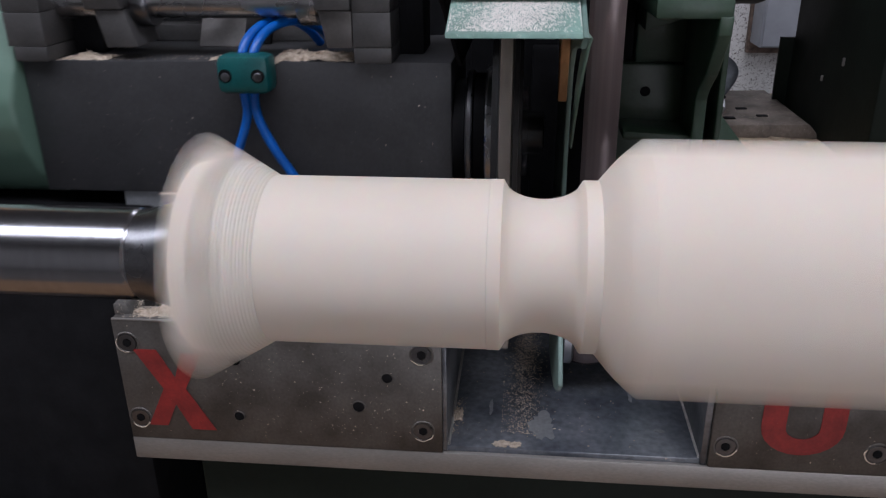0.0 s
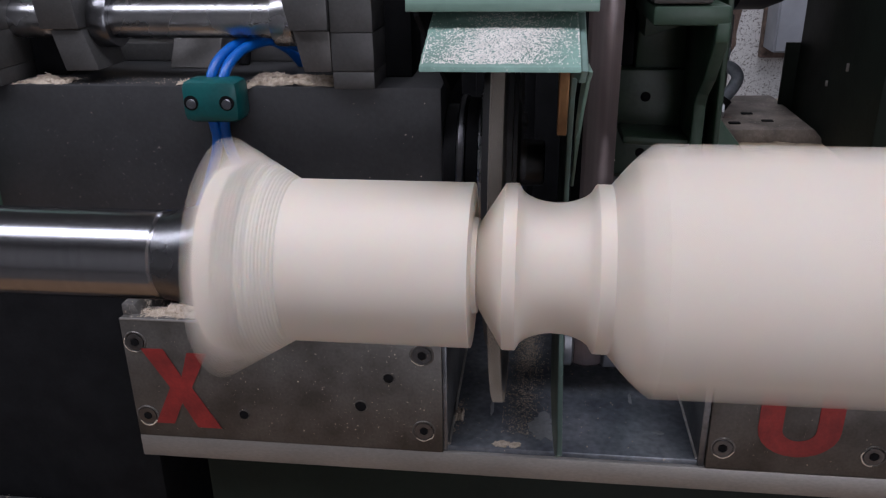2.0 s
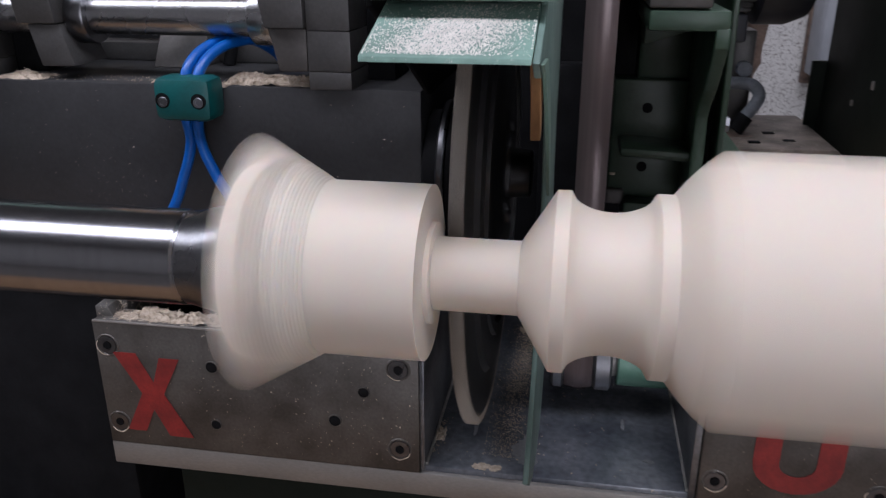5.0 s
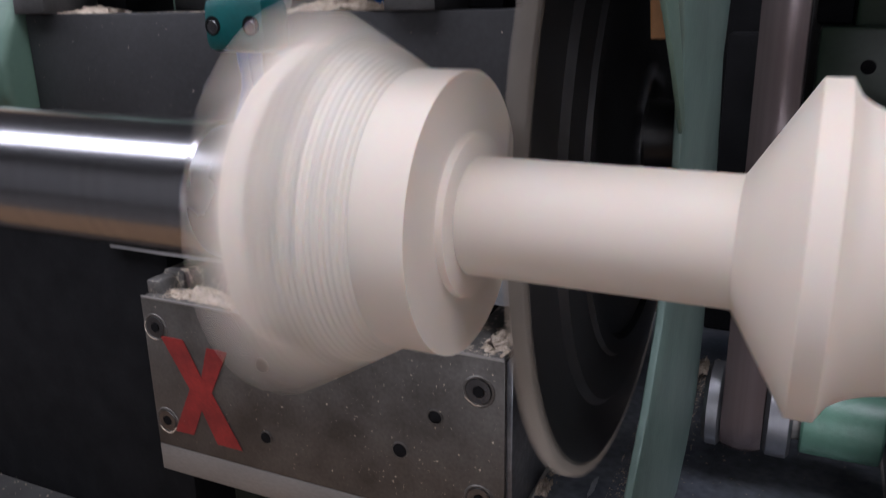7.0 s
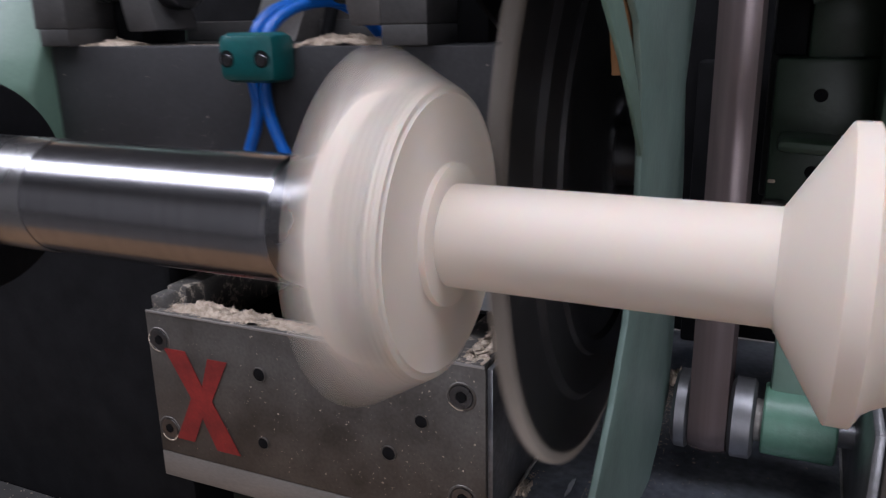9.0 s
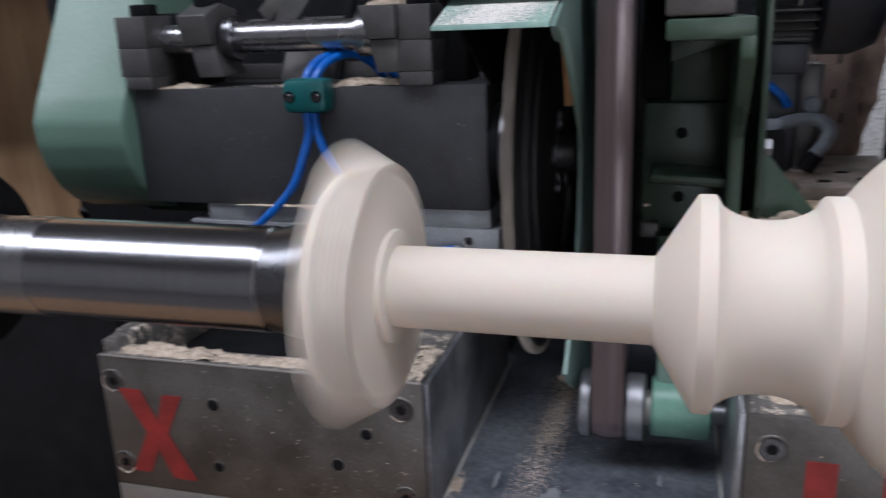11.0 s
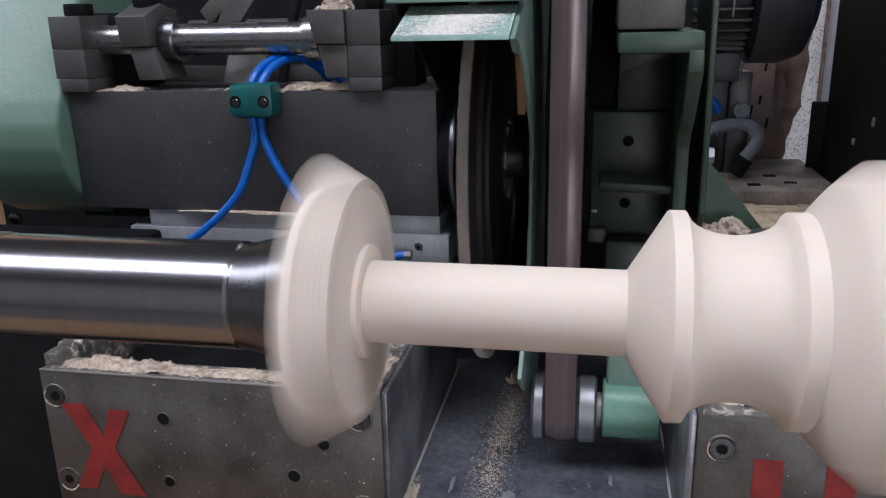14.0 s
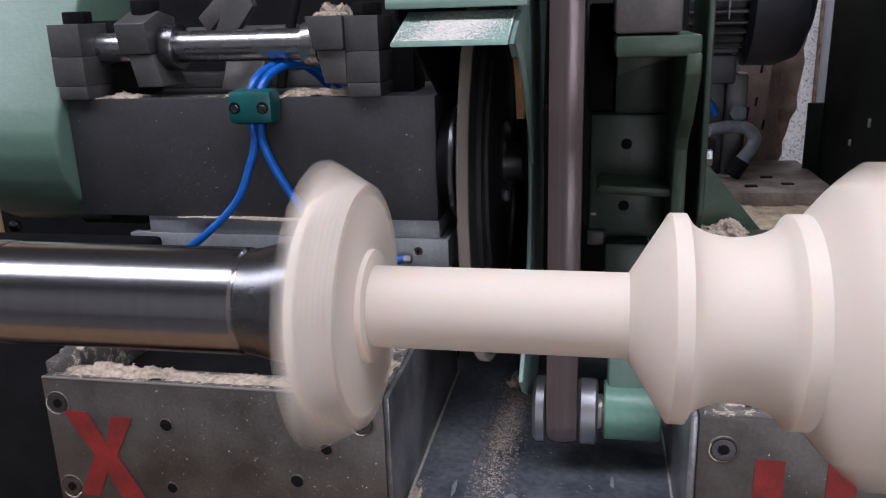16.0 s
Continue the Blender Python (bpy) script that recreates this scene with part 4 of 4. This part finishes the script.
    # dust that lies on the carriage travels with it
    for x0, x1, y0, y1, h, s, n in ((-0.062, -0.028, 0.1765, 0.196, 0.0038, 1.9, 420), (0.042, 0.070, 0.1762, 0.19, 0.0035, 5.9, 320), (0.084, 0.1395, 0.1758, 0.205, 0.0062, 3.7, 1400)):
        part("wood_dust", heap(x0, x1, y0, y1, 0.2204, h, 60, 30, s, 0.8, n), DUST, c, "pale drift of wood dust")
    part("wood_dust", heap(0.117, 0.139, 0.172, 0.203, 0.2764, 0.009, 40, 30, 8.2, 0.6, 500), DUST, c, "pale drift of wood dust")
    part("wood_dust", heap(-0.005, 0.14, 0.172, 0.185, 0.1287, 0.002, 40, 8, 9.2, 1.2, 40), DUST, c, "pale drift of wood dust")
    return c, disc, (dy, dz)


# ---------------------------------------------------------------- headstock and work

HALF, STUB_HALF = 0.0450, 0.0395          # half the width of the square stock
FACE = 0.2355          # the shoulder that is left at the end
CONE = ((0.2205, 0.0525), (0.2500, 0.0351))


def cone_r(x):
    (xa, ra), (xb, rb) = CONE
    return ra + (rb - ra) * (x - xa) / (xb - xa)


def build_headstock():
    h = thing("headstock_spindle", "polished steel headstock spindle with a flared drive collar", "spindle")
    part("shaft", lathe([(-0.42, 0.004), (-0.42, 0.0201), (0.1893, 0.0201), (0.1903, 0.0193), (0.1913, 0.0193)], segments=72), CHROME, h, "polished steel shaft")
    part("drive_collar", lathe([(0.1911, 0.012), (0.1911, 0.0196), (0.1945, 0.0201), (0.1990, 0.0212), (0.2060, 0.0228), (0.2130, 0.0236), (0.2183, 0.0236), (0.2183, 0.012)], segments=72), DARK_CHROME, h,
         "dark flared drive collar")
    part("sleeve", lathe([(-0.42, 0.0205), (0.0895, 0.0205), (0.0910, 0.0203)], segments=64), BAR, h, "dull steel sleeve")
    part("nose", lathe([(-0.42, 0.041), (0.040, 0.041), (0.0415, 0.0415), (0.0435, 0.0405), (0.0440, 0.0385), (0.0440, 0.0206)], segments=64), BLACK, h, "black round headstock nose")
    return h


def build_work():
    w = thing("turned_workpiece", "pale beech baluster blank turning between the lathe centres", "workpiece")
    cove = []
    xa, xb, rt, rb = 0.3448, 0.3767, 0.0352, 0.0275
    for k in range(17):
        s = k / 16
        cove.append((xa + (xb - xa) * s, rt - (rt - rb) * math.sqrt(max(0.0, 1 - (2 * s - 1) ** 2)) ** 1.15))
    prof = [(0.216, 0.0147), (0.3262, 0.0147), (0.3268, 0.0149), (0.3393, 0.0350), (0.3397, 0.0353), (0.3444, 0.0353)] + cove
    prof += [(0.3771, 0.0354), (0.3828, 0.0354), (0.3832, 0.0358)]
    for k in range(1, 15):
        s = k / 14
        prof.append((0.3832 + 0.0165 * s, 0.0358 + 0.0167 * s + 0.0012 * math.sin(math.pi * s)))
    prof += [(0.405, 0.0525), (0.60, 0.0525), (0.95, 0.0525), (0.95, 0.005)]
    part("body", lathe(prof, HALF, 128), WOOD, w)
    # the stub that stays at the drive end
    stub = [(0.2185, 0.005), (0.2185, 0.0515), (0.2192, 0.0525), (0.2205, 0.0525)]
    for k in range(1, 41):
        x = 0.2205 + (FACE - 0.2205) * k / 40
        stub.append((x, cone_r(x) + (0.00005 if k % 4 in (1, 2) else -0.00005) * (8 < k < 40)))
    stub += [(FACE, 0.0212), (FACE + 0.0004, 0.0205), (FACE + 0.0022, 0.0203), (FACE + 0.0024, 0.0200), (FACE + 0.0024, 0.010)]
    part("stub", lathe(stub, STUB_HALF, 128), WOOD, w, "square drive end with a turned shoulder")
    # waste that the cutter takes off, piece after piece
    waste = []
    cuts = [FACE + 0.0145 * k / 4 for k in range(5)]
    for i, (a, b) in enumerate(zip(cuts, cuts[1:])):
        prof = [(a - 0.010, 0.010), (a - 0.010, cone_r(a) - 0.0012), (a - 0.0003, cone_r(a) - 0.0012)]
        for k in range(13):
            x = a + (b - a) * k / 12
            prof.append((x, cone_r(x) + (0.00008 if k % 4 in (1, 2) else -0.00008) * (0 < k < 12)))
        prof += [(b, 0.0212), (b + 0.0004, 0.0205), (b + 0.0022, 0.0203), (b + 0.0024, 0.0200), (b + 0.0024, 0.010)]
        waste.append((part("waste_ring", lathe(prof, STUB_HALF, 112), WOOD, w), b))
    n = 6
    x0, x1 = cuts[-1], 0.3399
    for i in range(n):
        a, b = x0 + (x1 - x0) * i / n, x0 + (x1 - x0) * (i + 1) / n
        r = 0.0352 - 0.00001 * i
        end = min(b + 0.0024, x1)
        prof = [(a - 0.002, 0.010), (a - 0.002, r - 0.0008), (a - 0.0003, r - 0.0006), (a, r), (b, r), (b, 0.0212), (b + 0.0004, 0.0205), (b + 0.0022, 0.0203), (b + 0.0024, 0.0200), (b + 0.0024, 0.010)]
        waste.append((part("waste_ring", lathe(prof, None, 112), WOOD, w), b))
    return w, waste


# ---------------------------------------------------------------- build

build_room()
SHEET = build_background()
build_bed()
build_blocks()
build_belt_unit()
CARRIAGE, DISC, DISC_AT = build_carriage()
HEADSTOCK = build_headstock()
WORK, WASTE = build_work()


def between(rows, t):
    """A smooth value at t from rows of (seconds, value)."""
    ts, vs = [r[0] for r in rows], [r[1] for r in rows]
    return float(np.interp(t, ts, vs))


# metres that the work has yet to travel along its axis, and the cutter's way in
TRAVEL = [(0.0, -0.1030), (0.7, -0.1025), (1.0, -0.1003), (1.5, -0.0967), (2.5, -0.0906), (3.0, -0.0862), (3.5, -0.0793), (6.0, -0.0425), (7.0, -0.0252),
          (7.5, -0.0205), (8.5, -0.0056), (8.95, 0.0), (16.0, 0.0)]
INFEED = [(0.0, -0.089), (0.25, -0.120), (0.5, -0.136), (1.0, -0.140), (1.5, -0.146), (2.0, -0.153), (2.5, -0.156), (3.0, -0.156), (8.9, -0.154), (9.3, -0.120), (10.0, -0.020), (10.4, 0.0), (16.0, 0.0)]
CUT = [(0.0, 0.2450), (0.6, 0.2450), (0.75, 0.2375), (1.0, 0.2347), (3.5, 0.2343), (6.0, 0.2358), (6.5, 0.2390), (7.0, 0.2390), (7.5, 0.2395), (8.0, 0.2440), (8.5, 0.2425), (8.95, 0.2410), (9.3, 0.2355), (16.0, 0.2355)]
SPIN = 89.0            # degrees of turn in a thirtieth of a second


def motions():
    steps = [k / 30 for k in range(0, 481)]
    walk(WORK, [(t, pose(between(TRAVEL, t), AXIS_Y, AXIS_Z, (SPIN * k) % 360, 0, 0)) for k, t in enumerate(steps)])
    coarse = steps[::5]
    walk(HEADSTOCK, [(t, pose(between(TRAVEL, t), AXIS_Y, AXIS_Z)) for t in coarse])
    walk(CARRIAGE, [(t, pose(0, between(INFEED, t), 0)) for t in coarse])
    # the sheets swing aside as the carriage runs in
    walk(SHEET, [(t, pose(0.290 * between(INFEED, t) if t > 3 else -0.045, 0, 0)) for t in coarse])
    walk(DISC, [(t, pose(0, *DISC_AT, (70.0 * k) % 360, 0, 0)) for k, t in enumerate(steps)])
    for i, (ring, right) in enumerate(WASTE):
        rows = []
        for t in coarse:
            at = between(CUT, t) - between(TRAVEL, t)
            rows.append((t, pose(min(0.0, at - right - 0.0002 * (i + 1)), 0, 0)))
        walk(ring, rows)


motions()
